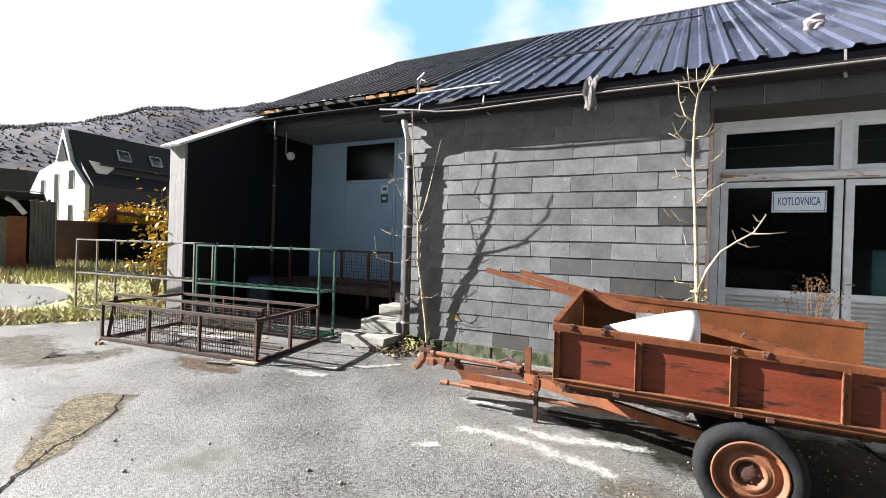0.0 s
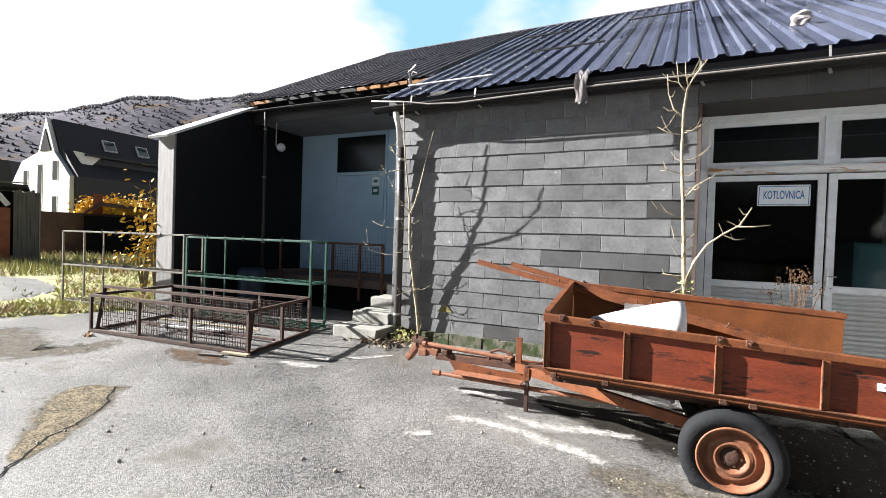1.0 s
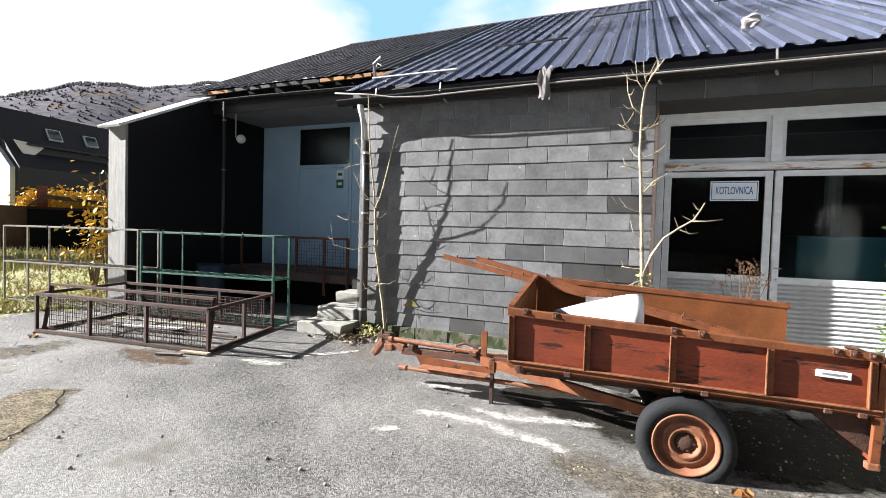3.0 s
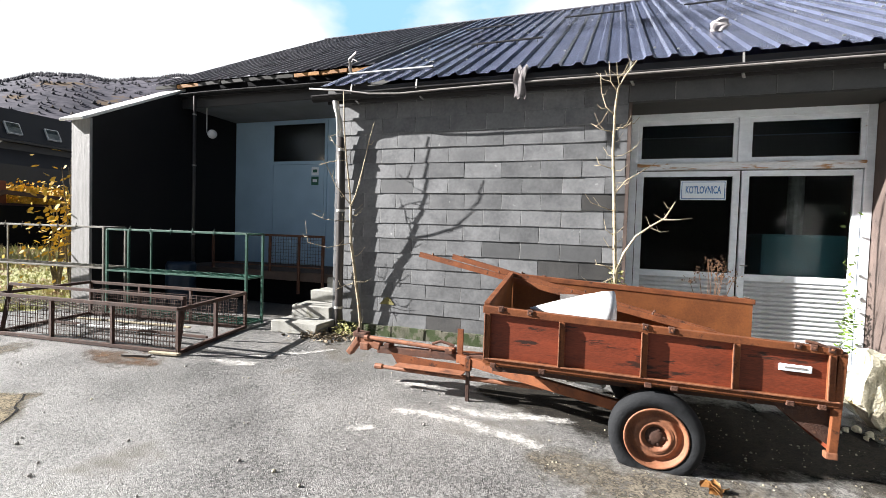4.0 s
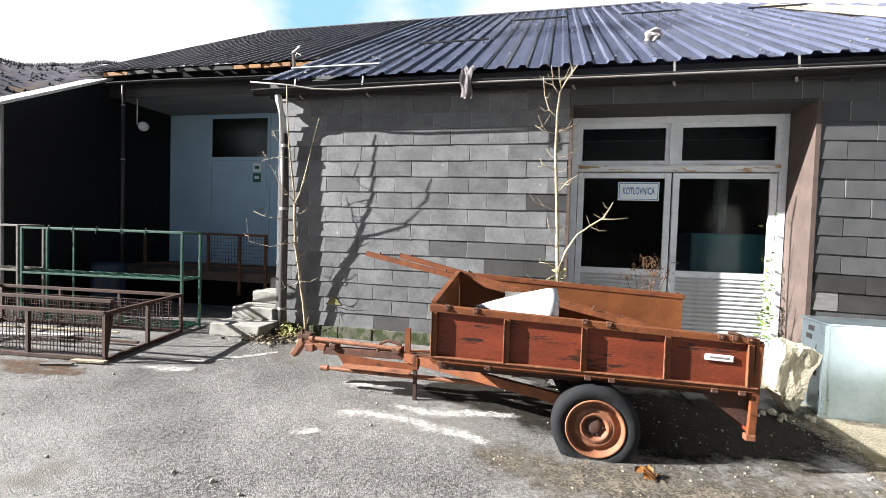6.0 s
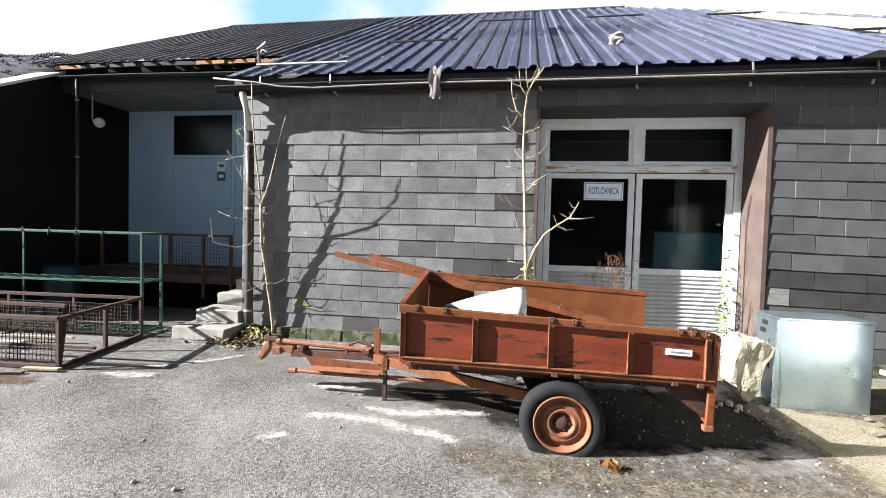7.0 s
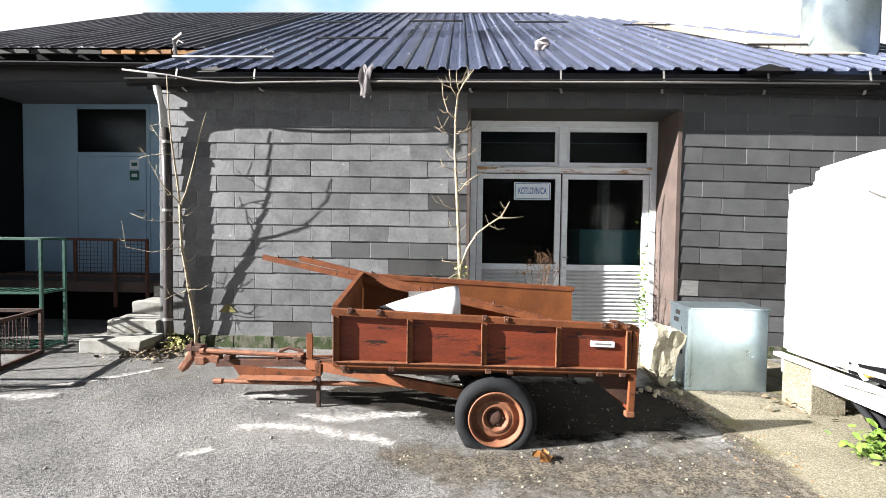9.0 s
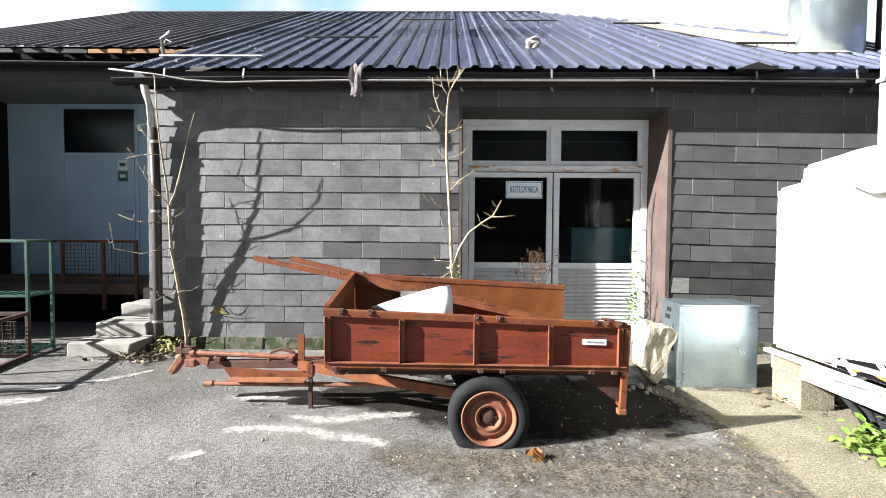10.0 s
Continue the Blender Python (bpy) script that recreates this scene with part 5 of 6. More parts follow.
for k, (y, dz, x1) in enumerate(((-1.5, 0, 4.67), (-1.44, .02, 4.6))):
    s = thing("angle_iron", "long rusty angle iron leaning across the trailer box", "steel bar", group="angle irons")
    a, b = Vector((1.566 + .38 * k, y, 1.389 + dz - .03 * k)), Vector((x1, y - .06, .76 + dz))
    g = bmesh.new()
    beam(g, a, b, .055, .008)
    beam(g, a + Vector((0, -.027, -.025)), b + Vector((0, -.027, -.025)), .008, .05)
    part("bar", g, M_ORANGE, s)
    for q in (.05, .3, .55, .8):
        p = a.lerp(b, q)
        part("stud", tubed([p, p + Vector((.005, 0, .03))], .01, 6), M_RUST, s)
cone = thing("plastic_cone", "white plastic cone lying in the trailer box", "cone", (2.95, -2.2, .93))
g = lathe(bmesh.new(), [(.004, 0), (.06, .18), (.13, .42), (.175, .62), (.185, .71), (.178, .71), (.165, .6), (.0, .55)], None, 36)
part("shell", g, M_PLASTIC, cone, "", True)
cone.matrix_world = pose(2.96, -2.25, .965, 0, 90, 8) @ Matrix.Diagonal((1.06, 1.06, 1.02, 1))
part("slot", boxed(-.135, -.09, -.008, .008, .26, .52), M_CABLE, cone)

# ---- metal box, block, white caravan ----
mb = thing("metal_cabinet", "dented galvanised sheet metal cabinet on the slab", "cabinet", (0, 0, 0))
part("casing", boxed(6.17, 6.98, -1.49, -1.0, .01, .88, .006), M_ZINC, mb)
part("lid", boxed(6.15, 6.99, -1.5, -.99, .88, .9, .004), M_ZINC, mb)
part("side_flange", boxed(6.13, 6.17, -1.5, -1.46, .01, .88, .004), M_ZINC, mb)
rng = random.Random(2)
for k in range(9):
    part("paint_flake", boxed(6.165, 6.1695, -1.42 + rng.random() * .3, -1.40 + rng.random() * .3, .1 + k * .085, .15 + k * .085), M_DARKMETAL, mb)
g = bmesh.new(); bmesh.ops.create_cube(g, size=1)
bmesh.ops.subdivide_edges(g, edges=g.edges[:], cuts=6, use_grid_fill=True)
for v in g.verts:
    v.co = Vector((v.co.x * (.28 + .05 * v.co.z), v.co.y * .2, max(v.co.z * .64, -.23 - .18 * v.co.x))) + noise.noise_vector(v.co * 3.1) * .045 + noise.noise_vector(v.co * 9) * .015
blk = tagged(part("rubble_block", g, M_BLOCK), "broken pale plaster block leaning beside the cabinet", "block")
blk.matrix_world = pose(5.88, -1.40, .35, 4, 15, 8)
for k in range(14):
    s = thing("rubble_stone", "small pale rubble stone on the ground", "stone", (5.55 + .5 * rng.random(), -1.75 + .25 * rng.random(), .02), group="rubble stones")
    g = bmesh.new(); bmesh.ops.create_icosphere(g, subdivisions=2, radius=.012 + .022 * rng.random())
    part("stone", rough_up(g, .012, 30), M_BLOCK, s)

cv = thing("caravan", "white caravan body on blocks beside the wall", "caravan")
CX, CX1, CY0, CY1 = 6.96, 9.0, -3.6, -1.72
g = bmesh.new()
prism(g, [(-CY1, .52), (-CY1, 2.12), (-CY1 + .33, 2.15), (-CY1 + .34, 2.3), (-CY1 + .95, 2.36), (-CY0, 2.34), (-CY0, .52)], 2.0, Matrix(((0, 1, 0, CX), (-1, 0, 0, 0), (0, 0, 1, 0), (0, 0, 0, 1))))
bmesh.ops.bevel(g, geom=g.edges[:], offset=.035, segments=3, affect="EDGES")
part("body", g, M_WHITE, cv)
part("skirt_ledge", boxed(CX - .05, CX + .02, CY0, CY1 + .04, .46, .50, .006), M_WHITE, cv)
part("chassis_rail", boxed(CX + .02, CX + .1, CY0, CY1 + .02, .30, .46, .006), M_WHITE, cv)
part("awning_hood", prism(bmesh.new(), [(2.68, 2.08), (2.72, 2.1), (3.55, 2.1), (3.55, 1.98), (2.9, 1.98)], .09, Matrix(((0, 1, 0, CX - .09), (-1, 0, 0, 0), (0, 0, 1, 0), (0, 0, 0, 1)))), M_WHITE, cv)
part("window", boxed(CX - .012, CX + .03, -3.5, -2.98, 1.3, 1.98, .01), M_UNLIT_BLACK, cv, "dark window")
part("drawbar_strut", beam(bmesh.new(), (CX - .02, -2.5, .45), (CX - .02, -3.6, .53), .05, .03), M_WHITE, cv)
part("drawbar_strut", beam(bmesh.new(), (CX - .03, -2.35, .58), (CX - .03, -3.6, .64), .03, .04), M_STRAP, cv)
YX = lambda x: Matrix(((0, 1, 0, x), (-1, 0, 0, 0), (0, 0, 1, 0), (0, 0, 0, 1)))
# Flat black panels on the body paint the shade inside the openings.
part("gap_shade_panel", prism(bmesh.new(), [(2.55, .535), (2.55, .625), (3.58, .755), (3.58, .535)], .02, YX(CX - .006)), M_UNLIT_BLACK, cv, "black panel painting the shaded gap over the drawbar ledge")
part("gap_shade_panel", prism(bmesh.new(), [(2.28, .56), (2.47, .575), (2.47, .545)], .02, YX(CX - .006)), M_UNLIT_BLACK, cv)
for ya, za, yb, zb in ((-2.62, .63, -2.74, .53), (-2.95, .68, -3.12, .53)):
    part("gap_strut", beam(bmesh.new(), (CX - .02, ya, za), (CX - .02, yb, zb), .03, .02), M_WHITE, cv)
part("hose", tubed([(CX - .012, -2.72, .56), (CX - .016, -2.85, .6), (CX - .014, -3.0, .575), (CX - .016, -3.2, .61), (CX - .014, -3.5, .58)], .014, 8), M_LEAF_Y, cv, "yellow hose in the gap", True)
for xa in (0, .09):
    part("black_hose", tubed([(CX + .16 + xa, -2.3, .36), (CX + .14 + xa, -2.48, .24), (CX + .13 + xa, -2.62, .17), (CX + .14 + xa, -2.7, .06), (CX + .2 + xa, -2.85, .03)], .026, 10), M_RUBBER, cv, "", True)
wv = new("wheel"); wv.parent = cv; wv.location = (CX + .28, -2.72, .25)
part("tyre", lathe(bmesh.new(), [(.15, -.07), (.2, -.085), (.24, -.07), (.25, 0), (.24, .07), (.2, .085), (.15, .07)], Matrix.Rotation(radians(90), 4, "Y"), 40), M_RUBBER, wv, "", True)
part("rim", lathe(bmesh.new(), [(.16, -.06), (.1, -.03), (.0, -.04)], Matrix.Rotation(radians(90), 4, "Y"), 30), M_RUBBER, wv, "", True)
sb = thing("support_block", "mossy concrete block under the caravan", "block", group="caravan blocks")
part("block", rough_up(boxed(6.98, 7.3, -2.12, -1.72, 0, .46, .012), .006, 12), M_CONCRETE, sb)
sb = thing("support_block", "pale block under the caravan", "block", group="caravan blocks")
part("block", boxed(6.99, 7.3, -3.3, -2.98, 0, .30, .012), M_WHITE, sb)
# ---- distance: house, sheds, hill, bushes ----
def window(parent, x0, x1, z0, z1, y, pane_mat=M_UNLIT_BLACK):
    w = part("window", boxed(x0, x1, y - .03, y + .02, z0, z1), M_VERGE, parent)
    part("pane", boxed(x0 + .05, x1 - .05, y - .036, y - .03, z0 + .05, z1 - .05), pane_mat, w)
    return w


house = thing("house", "white gabled house with a steep dark roof", "house", (-38.6, 11.9, 0), 0)
g = bmesh.new()
prism(g, [(-5.0, 0), (-5.0, 5.1), (-3.6, 6.6), (-1.0, 7.25), (1.0, 7.2), (3.2, 5.3), (3.2, 0)], .3)
gwall = part("gable_wall", g, M_HOUSE, house)
g = bmesh.new()
prism(g, [(-1.15, 7.1), (-.1, 9.75), (1.15, 7.1)], .3, Matrix.Translation((0, -.02, 0)))
part("gable_peak", g, M_HOUSE, house)
g = bmesh.new()
prism(g, [(-.75, 7.25), (-.1, 8.9), (.75, 7.25)], .05, Matrix.Translation((0, -.08, 0)))
part("gable_glazing", g, M_UNLIT_BLACK, house)
g = bmesh.new()
prism(g, [(-5.3, 4.7), (-3.7, 6.75), (-1.2, 7.4), (-.1, 9.7), (.1, 9.7), (1.45, 7.35), (1.75, 7.25), (3.7, 5.3), (3.7, 2.9), (-5.3, 2.9)], 19, Matrix.Translation((0, .3, 0)))
rf = part("roof", g, M_SLATE, house, "dark slate roof and slate-hung side")
part("side_wall", boxed(-4.9, 3.5, .3, 19, 0, 2.9), M_BRICK, house)
for y in (3.3, 5.9, 9.5, 13):
    m = Matrix.Translation((1.0, y, 8.15)) @ Matrix.Rotation(radians(60), 4, "Y")
    sk = part("skylight", box(bmesh.new(), -.5, .5, 0, .95, 0, .12, 0, m), M_VERGE, rf)
    part("pane", box(bmesh.new(), -.42, .42, .08, .87, .12, .14, 0, m), M_GLASS, sk)
g = bmesh.new()
prism(g, [(.5, 7.2), (2.4, 7.05), (1.3, 5.9)], .12, Matrix(((0, 1, 0, 2.55), (1, 0, 0, 0), (0, 0, 1, 0), (0, 0, 0, 1))))
part("dormer_cheek", g, M_HOUSE, rf)
part("dormer_roof", boxed(1.5, 2.9, 1.2, 18.5, 6.95, 7.1), M_SLATE, rf)
part("dormer_wall", boxed(2.3, 2.54, 1.4, 18.3, 5.6, 6.95), M_SLATE, rf)
for x0, x1, z0, z1 in ((-3.3, -2.6, 4.6, 5.9), (.9, 1.7, 5.0, 6.5), (.9, 1.6, 2.6, 3.9), (-1.2, -.5, 2.6, 6.3)):
    window(house, x0, x1, z0, z1, 0)
part("ground_floor", boxed(-5.0, 3.2, -.05, .0, 0, 2.3), M_BRICK, house)

hp = bearing(73.5, 70)
h2 = thing("house", "distant dark-roofed house among trees", "house", (hp.x, hp.y, 0), 20)
part("wall", boxed(-10, 9, 0, 8, 0, 4.0), M_BRICK, h2)
g = bmesh.new(); prism(g, [(-10.5, 3.9), (-10, 9.2), (8.5, 8.0), (9.5, 3.9)], 7)
r2 = part("roof", g, M_SLATE, h2)
for x in (-1.5, 1.2):
    window(r2, x, x + 1.6, 5.2, 6.4, 0, M_GLASS)

hp = bearing(68.6, 27)
shed = thing("shed", "ramshackle weathered board shed with a sagging roof", "shed", (hp.x, hp.y, 0), 66)
for k in range(6):
    part("board", boxed(.0 + k * .14, .13 + k * .14, 0, .03, 0, 3.1 + .06 * math.sin(k * 2.1)), M_SHED, shed)
part("side_wall", boxed(.8, .84, 0, 3, 0, 3.0), M_SHED, shed)
part("roof", boxed(-3.0, .45, -.4, 3, 3.22, 3.34), M_SLATE, shed)
part("roof_sheet", beam(bmesh.new(), (-2.9, -.45, 3.36), (.42, -.5, 3.4), .3, .03), M_SHED, shed)
part("back_wall", boxed(-3.0, .8, 2.9, 3, 0, 3.2), M_UNLIT_BLACK, shed)
part("pier", boxed(-.72, -.1, -.1, .2, 0, 2.35), M_REDBRICK, shed)
part("low_wall", boxed(-3.0, -.72, -.1, .15, 0, 2.3), M_GREYTUBE, shed)
part("pipe", tubed([(-.75, -.15, 3.1), (-.5, -.2, 2.95), (-.15, -.25, 2.45)], .1, 10), M_VERGE, shed)
hp = bearing(61.5, 34)
gw = thing("garden_wall", "dark low garden wall with an outbuilding", "wall", (hp.x, hp.y, 0), 62)
part("wall", boxed(-3.2, 9, 0, .3, 0, 2.45), M_BRICK, gw)
part("outbuilding", boxed(-1.2, 3.5, -.6, -.05, 0, 2.3), M_UNLIT_BLACK, gw)
part("outbuilding_roof", prism(bmesh.new(), [(-1.5, 2.2), (-.5, 3.1), (-.3, 3.1), (3.9, 2.7), (3.9, 2.55), (-.4, 2.9)], .7, Matrix.Translation((0, -.7, 0))), M_BRICK, gw)
part("chimney", boxed(-.8, -.35, 0, .5, 2.4, 3.6), M_REDBRICK, gw)


def leafy(name, label, at, size, count, leaf, mat, seed, trunk=True):
    """Limbs from one foot with a ragged crown of separate leaves in clumps."""
    rng = random.Random(seed)
    t = thing(name, label, "bush", at)
    g, h = bmesh.new(), bmesh.new()
    tips = []
    for k in range(9):
        d = Vector((rng.gauss(0, .45) * size[0], rng.gauss(0, .45) * size[1], size[2] * rng.uniform(.45, 1)))
        tube(g, [(0, 0, 0), d * .5 + Vector((rng.gauss(0, .1), 0, .1)), d], [.035, .022, .008], 6)
        tips += [d * rng.uniform(.45, 1.05) + Vector((rng.gauss(0, .2), rng.gauss(0, .2), rng.gauss(0, .15))) for q in range(6)]
    for k in range(count):
        c = rng.choice(tips)
        p = c + Vector((rng.gauss(0, .17), rng.gauss(0, .17), rng.gauss(0, .17)))
        p.z = max(p.z, .1)
        n = Vector((rng.gauss(0, 1), rng.gauss(0, 1), rng.gauss(.3, 1))).normalized()
        u = n.orthogonal().normalized(); w = n.cross(u)
        s = leaf * rng.uniform(.6, 1.3)
        h.faces.new([h.verts.new(p + u * a * s + w * b * s) for a, b in ((-1, 0), (-.2, -.55), (.7, -.35), (1, 0), (.7, .35), (-.2, .55))])
    tagged(part("branchwork", g, M_TWIG, t), kind="stuff")
    tagged(part("crown", h, mat, t), kind="stuff")
    return t


leafy("yellow_bush", "thin autumn shrub with bright yellow leaves beside the wall", (-6.75, .05, 0), (.35, .3, 3.3), 230, .06, M_LEAF_Y, 31)
leafy("yellow_bush", "thin autumn shrub with bright yellow leaves beside the wall", (-7.7, .35, 0), (.5, .4, 2.4), 260, .06, M_LEAF_Y, 32)
for k in range(5):
    q = bearing(63.2 - k * 1.15, 35.2)
    leafy("orange_shrub", "orange autumn shrub over the garden wall", (q.x, q.y, 1.9), (1.0, .8, 1.5), 800, .1, M_LEAF_Y, 40 + k)

# rough grass blades over the verge
rng = random.Random(8)
verts, faces = [], []
for k in range(16000):
    d = 11.2 + 32 * rng.random() ** 1.7
    a = rng.uniform(56.5, 76)
    p = bearing(a, d)
    if a > 65.5 and 13.2 < d < 19.8 and rng.random() > .04 or (d < 11.8 and rng.random() > .4):
        continue
    hgt = rng.uniform(.05, .15) * (1.0 if d < 20 else 3.0)
    w = rng.uniform(.012, .03)
    lean = Vector((rng.gauss(0, .1), rng.gauss(0, .1), hgt))
    b = len(verts)
    side = Vector((rng.gauss(0, 1), rng.gauss(0, 1), 0)).normalized() * w
    verts += [tuple(p - side), tuple(p + side), tuple(p + lean)]
    faces.append((b, b + 1, b + 2))
me = bpy.data.meshes.new("grass")
me.from_pydata(verts, [], faces)
me.materials.append(M_BLADE)
tagged(new("grass", me), "uneven dry autumn grass and weeds", "grass", "", "stuff")

# wooded hill
def hill_z(x, y):
    """Height of the wooded ridge."""
    b = math.degrees(math.atan2(-(x - 3.6), y + 6.55))
    d = math.hypot(x - 3.6, y + 6.55)
    crest = 9.1 + (71 - b) * .325 if b > 58 else 13.3 + (58 - b) * .17 if b > 45 else 15.5 - (45 - b) * .2
    crest = max(crest, 4.0) + .15 * math.sin(b * .55) + .08 * math.sin(b * 1.7)
    s = min(max((d - 190) / 330, 0), 1)
    s = s * s * (3 - 2 * s)
    return d * math.tan(radians(crest)) * s * (1.0 if d < 560 else max(0, 1 - (d - 560) / 500)) + 3 * noise.noise(Vector((x, y, 0)) * .012) * s


bm = bmesh.new()
grid = []
for i in range(61):
    b = 86 - i * 2.4
    col = []
    for j in range(22):
        d = 180 + j * 28
        p = bearing(b, d)
        col.append(bm.verts.new((p.x, p.y, hill_z(p.x, p.y) - .5)))
    grid.append(col)
for a, c in zip(grid, grid[1:]):
    for j in range(21):
        bm.faces.new((a[j], c[j], c[j + 1], a[j + 1]))
bmesh.ops.recalc_face_normals(bm, faces=bm.faces)
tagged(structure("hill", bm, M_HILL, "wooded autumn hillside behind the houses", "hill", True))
rng = random.Random(77)
verts, faces = [], []
for k in range(3200):
    b, d = rng.uniform(46, 77), 562 - 330 * rng.random() ** 5
    p = bearing(b, d)
    z = hill_z(p.x, p.y)
    r, h = rng.uniform(.7, 1.4), rng.uniform(.9, 2.4) * (1.5 if d > 520 else 1)
    base = len(verts)
    for q in range(6):
        j = r * rng.uniform(.7, 1.2)
        verts.append((p.x + j * math.cos(q * 1.047 + k), p.y + j * math.sin(q * 1.047 + k), z - .4 + .3 * rng.random()))
    verts.append((p.x, p.y, z + h))
    faces += [(base + q, base + (q + 1) % 6, base + 6) for q in range(6)]
me = bpy.data.meshes.new("far_woods")
me.from_pydata(verts, [], faces)
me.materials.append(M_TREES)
me.polygons.foreach_set("use_smooth", [True] * len(me.polygons))
tagged(new("far_woods", me), "scattered dark conifers in the bare woods on the hillside", "woods", "", "stuff")

# unseen dark ridge added behind the view to dim glass reflections and low sky
bm = bmesh.new()
cols = []
for i in range(50):
    b = 92 + i * 4.4
    cols.append([])
    for d, e in ((60, 0), (75, 9), (95, 14), (130, 15), (170, 9)):
        e = e * (1 + .12 * math.sin(i * 1.9)) * .5
        p = bearing(b, d)
        cols[-1].append(bm.verts.new((p.x, p.y, d * math.tan(radians(e)))))
for a, c in zip(cols, cols[1:]):
    for j in range(4):
        bm.faces.new((a[j], c[j], c[j + 1], a[j + 1]))
bmesh.ops.recalc_face_normals(bm, faces=bm.faces)
structure("wooded_ridge", rough_up(bm, 2.0, .15), M_RIDGE, "unseen dark ridge added round the yard to block low sky", "hill", True)

# ---- grit on the asphalt ----
rng = random.Random(15)
for k in range(120):
    a, d = rng.uniform(-35, 62), rng.uniform(2.6, 6.5)
    p = bearing(a, d)
    if p.y > -.7 or (2.3 < p.x < 5.3 and -3.2 < p.y < -1):
        continue
    g = bmesh.new(); bmesh.ops.create_icosphere(g, subdivisions=1, radius=.005 + .013 * rng.random() ** 2)
    s = part("pebble", rough_up(g, .006, 40), M_CABLE if k % 3 else M_BLOCK)
    s.location = (p.x, p.y, .008)
    tagged(s, "small loose pebble on the asphalt", "pebble", "loose pebbles")

def grit(name, label, count, area, sizes, mat, seed):
    """Loose stones too many to count, over a rectangle of the yard."""
    rng = random.Random(seed)
    verts, faces = [], []
    x0, x1, y0, y1 = area
    for k in range(count):
        x, y = rng.uniform(x0, x1), rng.uniform(y0, y1)
        r = sizes[0] + (sizes[1] - sizes[0]) * rng.random() ** 3
        b, a = len(verts), rng.uniform(0, 6.3)
        for q in range(5):
            j = r * rng.uniform(.7, 1.2)
            verts.append((x + j * math.cos(a + q * 1.257), y + j * math.sin(a + q * 1.257), .004))
        for q in range(3):
            j = r * .55
            verts.append((x + j * math.cos(a + q * 2.094), y + j * math.sin(a + q * 2.094), .004 + r * rng.uniform(.6, 1.0)))
        faces += [(b + 5, b + 6, b + 7), (b, b + 1, b + 5), (b + 1, b + 6, b + 5), (b + 1, b + 2, b + 6), (b + 2, b + 3, b + 6),
                  (b + 3, b + 7, b + 6), (b + 3, b + 4, b + 7), (b + 4, b + 5, b + 7), (b + 4, b, b + 5)]
    me = bpy.data.meshes.new(name)
    me.from_pydata(verts, [], faces)
    me.materials.append(mat)
    return tagged(new(name, me), label, "grit", "", "stuff")


grit("pale_grit", "pale gravel grit scattered over the dirty asphalt", 600, (3.2, 6.3, -4.8, -1.4), (.003, .012), M_BLOCK, 61)
grit("dark_grit", "dark loose grit on the worn asphalt", 260, (-5.5, -.2, -5.2, -2.7), (.004, .015), M_CABLE, 62)
grit("fine_grit", "fine grey grit over the asphalt yard", 500, (-2.5, 4.5, -5.5, -1.2), (.003, .009), M_STEP, 63)
grit("slab_grit", "orange-brown grit along the slab edge", 160, (5.75, 6.25, -4.5, -1.6), (.005, .016), M_LEAF_LITTER, 64)

# crack in the asphalt
rng = random.Random(3)
line = []
turns = [(.2, -5.5), (-.19, -5.16), (-.4, -4.95), (-.64, -4.67), (-.76, -4.42), (-.97, -4.1), (-1.28, -3.87), (-1.5, -3.72)]
for (xa, ya), (xb, yb) in zip(turns, turns[1:]):
    for q in range(5):
        line.append((xa + (xb - xa) * q / 5 + rng.uniform(-.02, .02), ya + (yb - ya) * q / 5 + rng.uniform(-.02, .02), rng.uniform(.003, .011)))
structure("asphalt_crack", blob(line, .0065, .3, 5), M_UNLIT_BLACK, "ragged dark crack in the asphalt", "crack")

# ---- wall tiles ----
def tile_mesh(w, h):
    g = bmesh.new()
    box(g, 0.003, w - .003, -.008, 0, 0, h)
    for v in g.verts:
        v.co.y += -.015 * (1 - v.co.z / h)
    return mesh_of("tile", g)


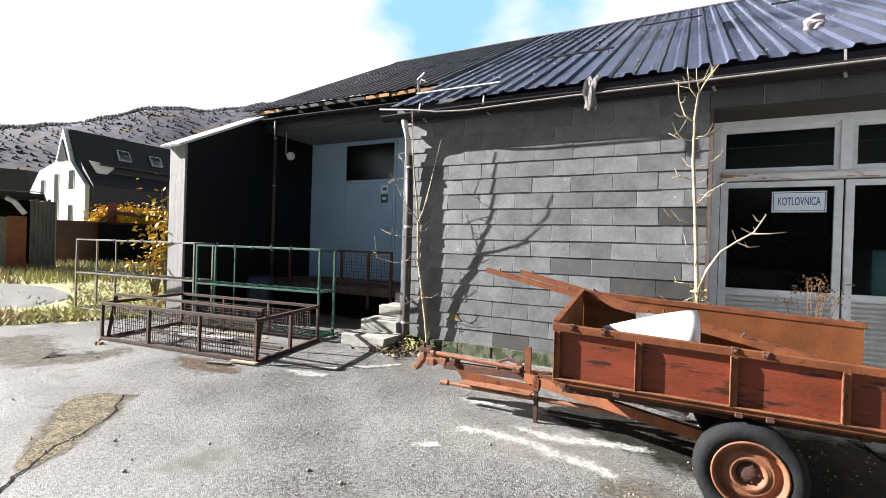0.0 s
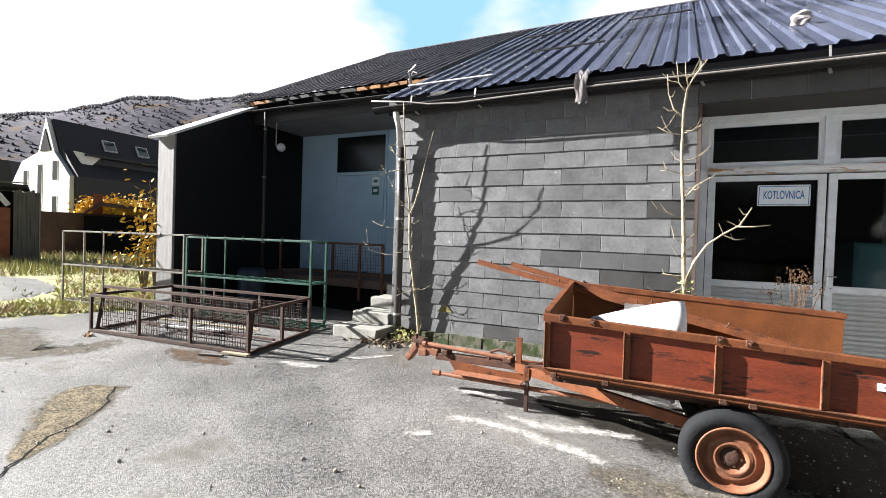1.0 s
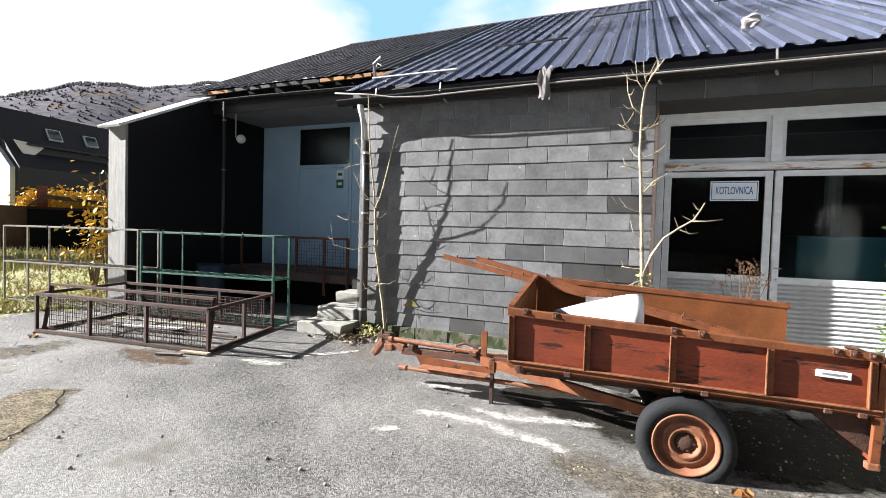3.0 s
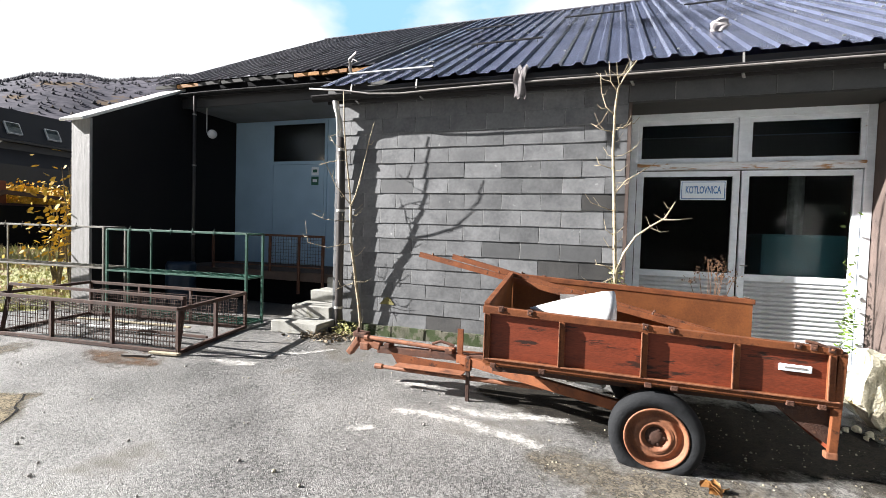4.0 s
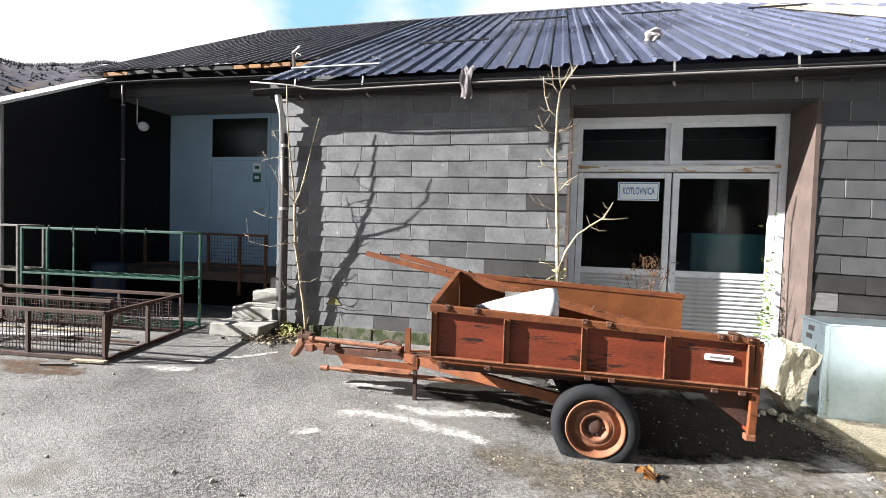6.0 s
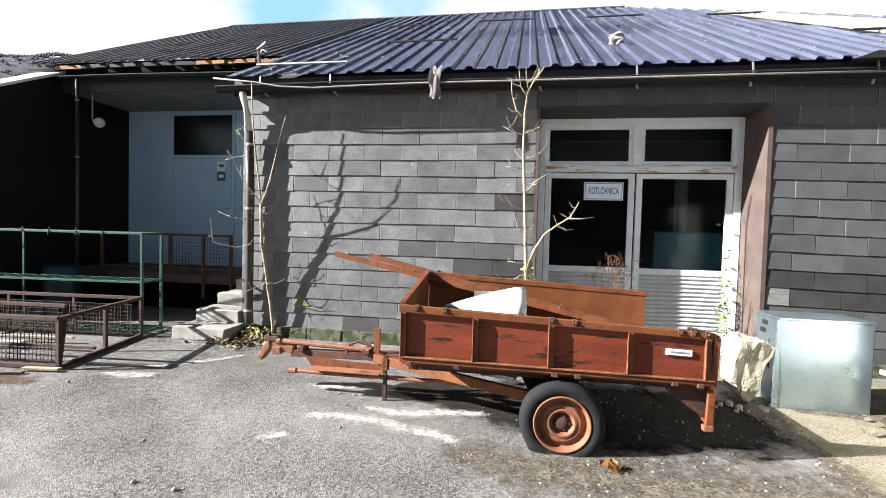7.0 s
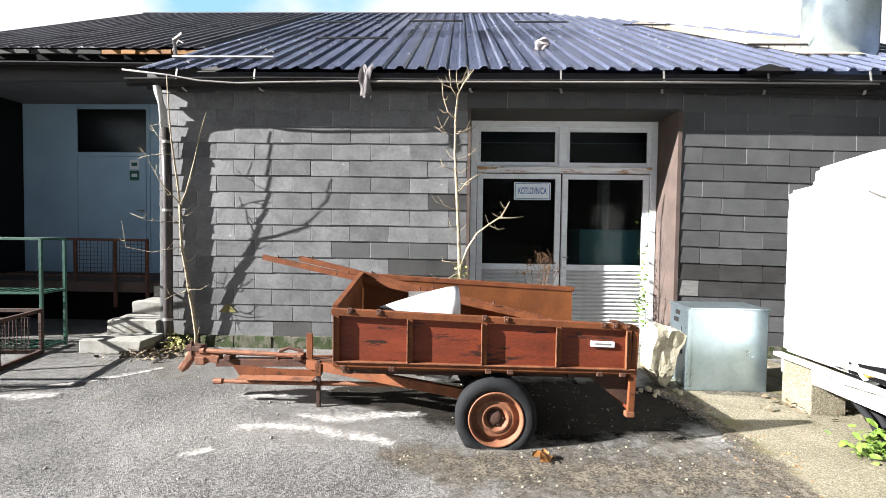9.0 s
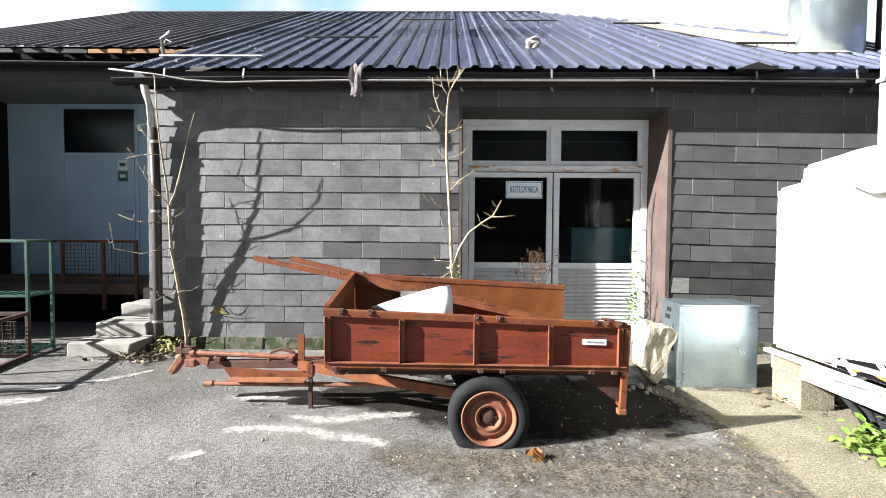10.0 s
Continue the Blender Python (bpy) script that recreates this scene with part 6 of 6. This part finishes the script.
def clad(parent, x0, x1, z0, z1, w, pitch, seed, sag=0.0, usual=M_TILE, odd=()):
    """Courses of lapped tiles with half-tile offsets; sag drops the courses along x."""
    rng = random.Random(seed)
    cache = {}
    row = 0
    z = z0
    while z < z1 - .03:
        h = min(pitch + .03, z1 - z)
        x = x0 - (w * .5 if row % 2 else w * rng.uniform(0, .06))
        while x < x1 - .02:
            a, b = max(x, x0), min(x + w, x1)
            if b - a > .03:
                key = (round(b - a, 3), round(h, 3))
                mat = usual
                for ox0, ox1, oz, swap in odd:
                    if ox0 < (a + b) / 2 < ox1 and z < oz < z + pitch:
                        mat = swap
                if (key, mat.name) not in cache:
                    me = tile_mesh(*key)
                    me.materials.append(mat)
                    cache[key, mat.name] = me
                ob = new("tile", cache[key, mat.name])
                ob.parent = parent
                ob.matrix_basis = pose(a, .022 + rng.uniform(-.003, .002), z + rng.uniform(-.004, .004) - sag * (a - x0), 0, rng.gauss(0, .18) + math.degrees(sag), 0)
            x += w
        z += pitch
        row += 1


wa, wb = bpy.data.objects["wall_front_a"], bpy.data.objects["wall_front_b"]
clad(wa, WX0, OX0 - .03, .155, 3.62, .545, .2275, 1, 0, M_TILE, ((3.1, 3.6, 2.0, M_TILE_DARK), (2.1, 3.3, 1.36, M_TILE_B), (2.5, 3.8, 1.14, M_TILE_DARK), (.4, .9, 2.28, M_TILE_B), (3.0, 3.8, .9, M_TILE_B), (1.2, 1.7, .25, M_TILE_DARK)))
clad(wb, OX1 + .04, 9.6, .16, 3.62, .58, .2275, 2, .022, M_TILE_B, ((6.6, 7.1, .96, M_TILE_PALE), (7.1, 8.2, .96, M_TILE_DARK), (6.6, 8.6, 1.25, M_TILE_DARK), (7.7, 8.1, .75, M_TILE_PALE)))
wl_ = bpy.data.objects["wall_front_lintel"]
clad(wl_, OX0 - .03, OX1 + .04, 3.385, 3.62, .54, .2275, 3, 0, M_TILE_B)
mo = thing("lichen_spot", "yellow lichen patch on a wall tile", "lichen", (.3, -.006, .49))
part("crust", prism(bmesh.new(), [(0, 0), (.26, 0), (.22, .05), (.14, .12), (.1, .1)], .003), M_MOSS, mo)
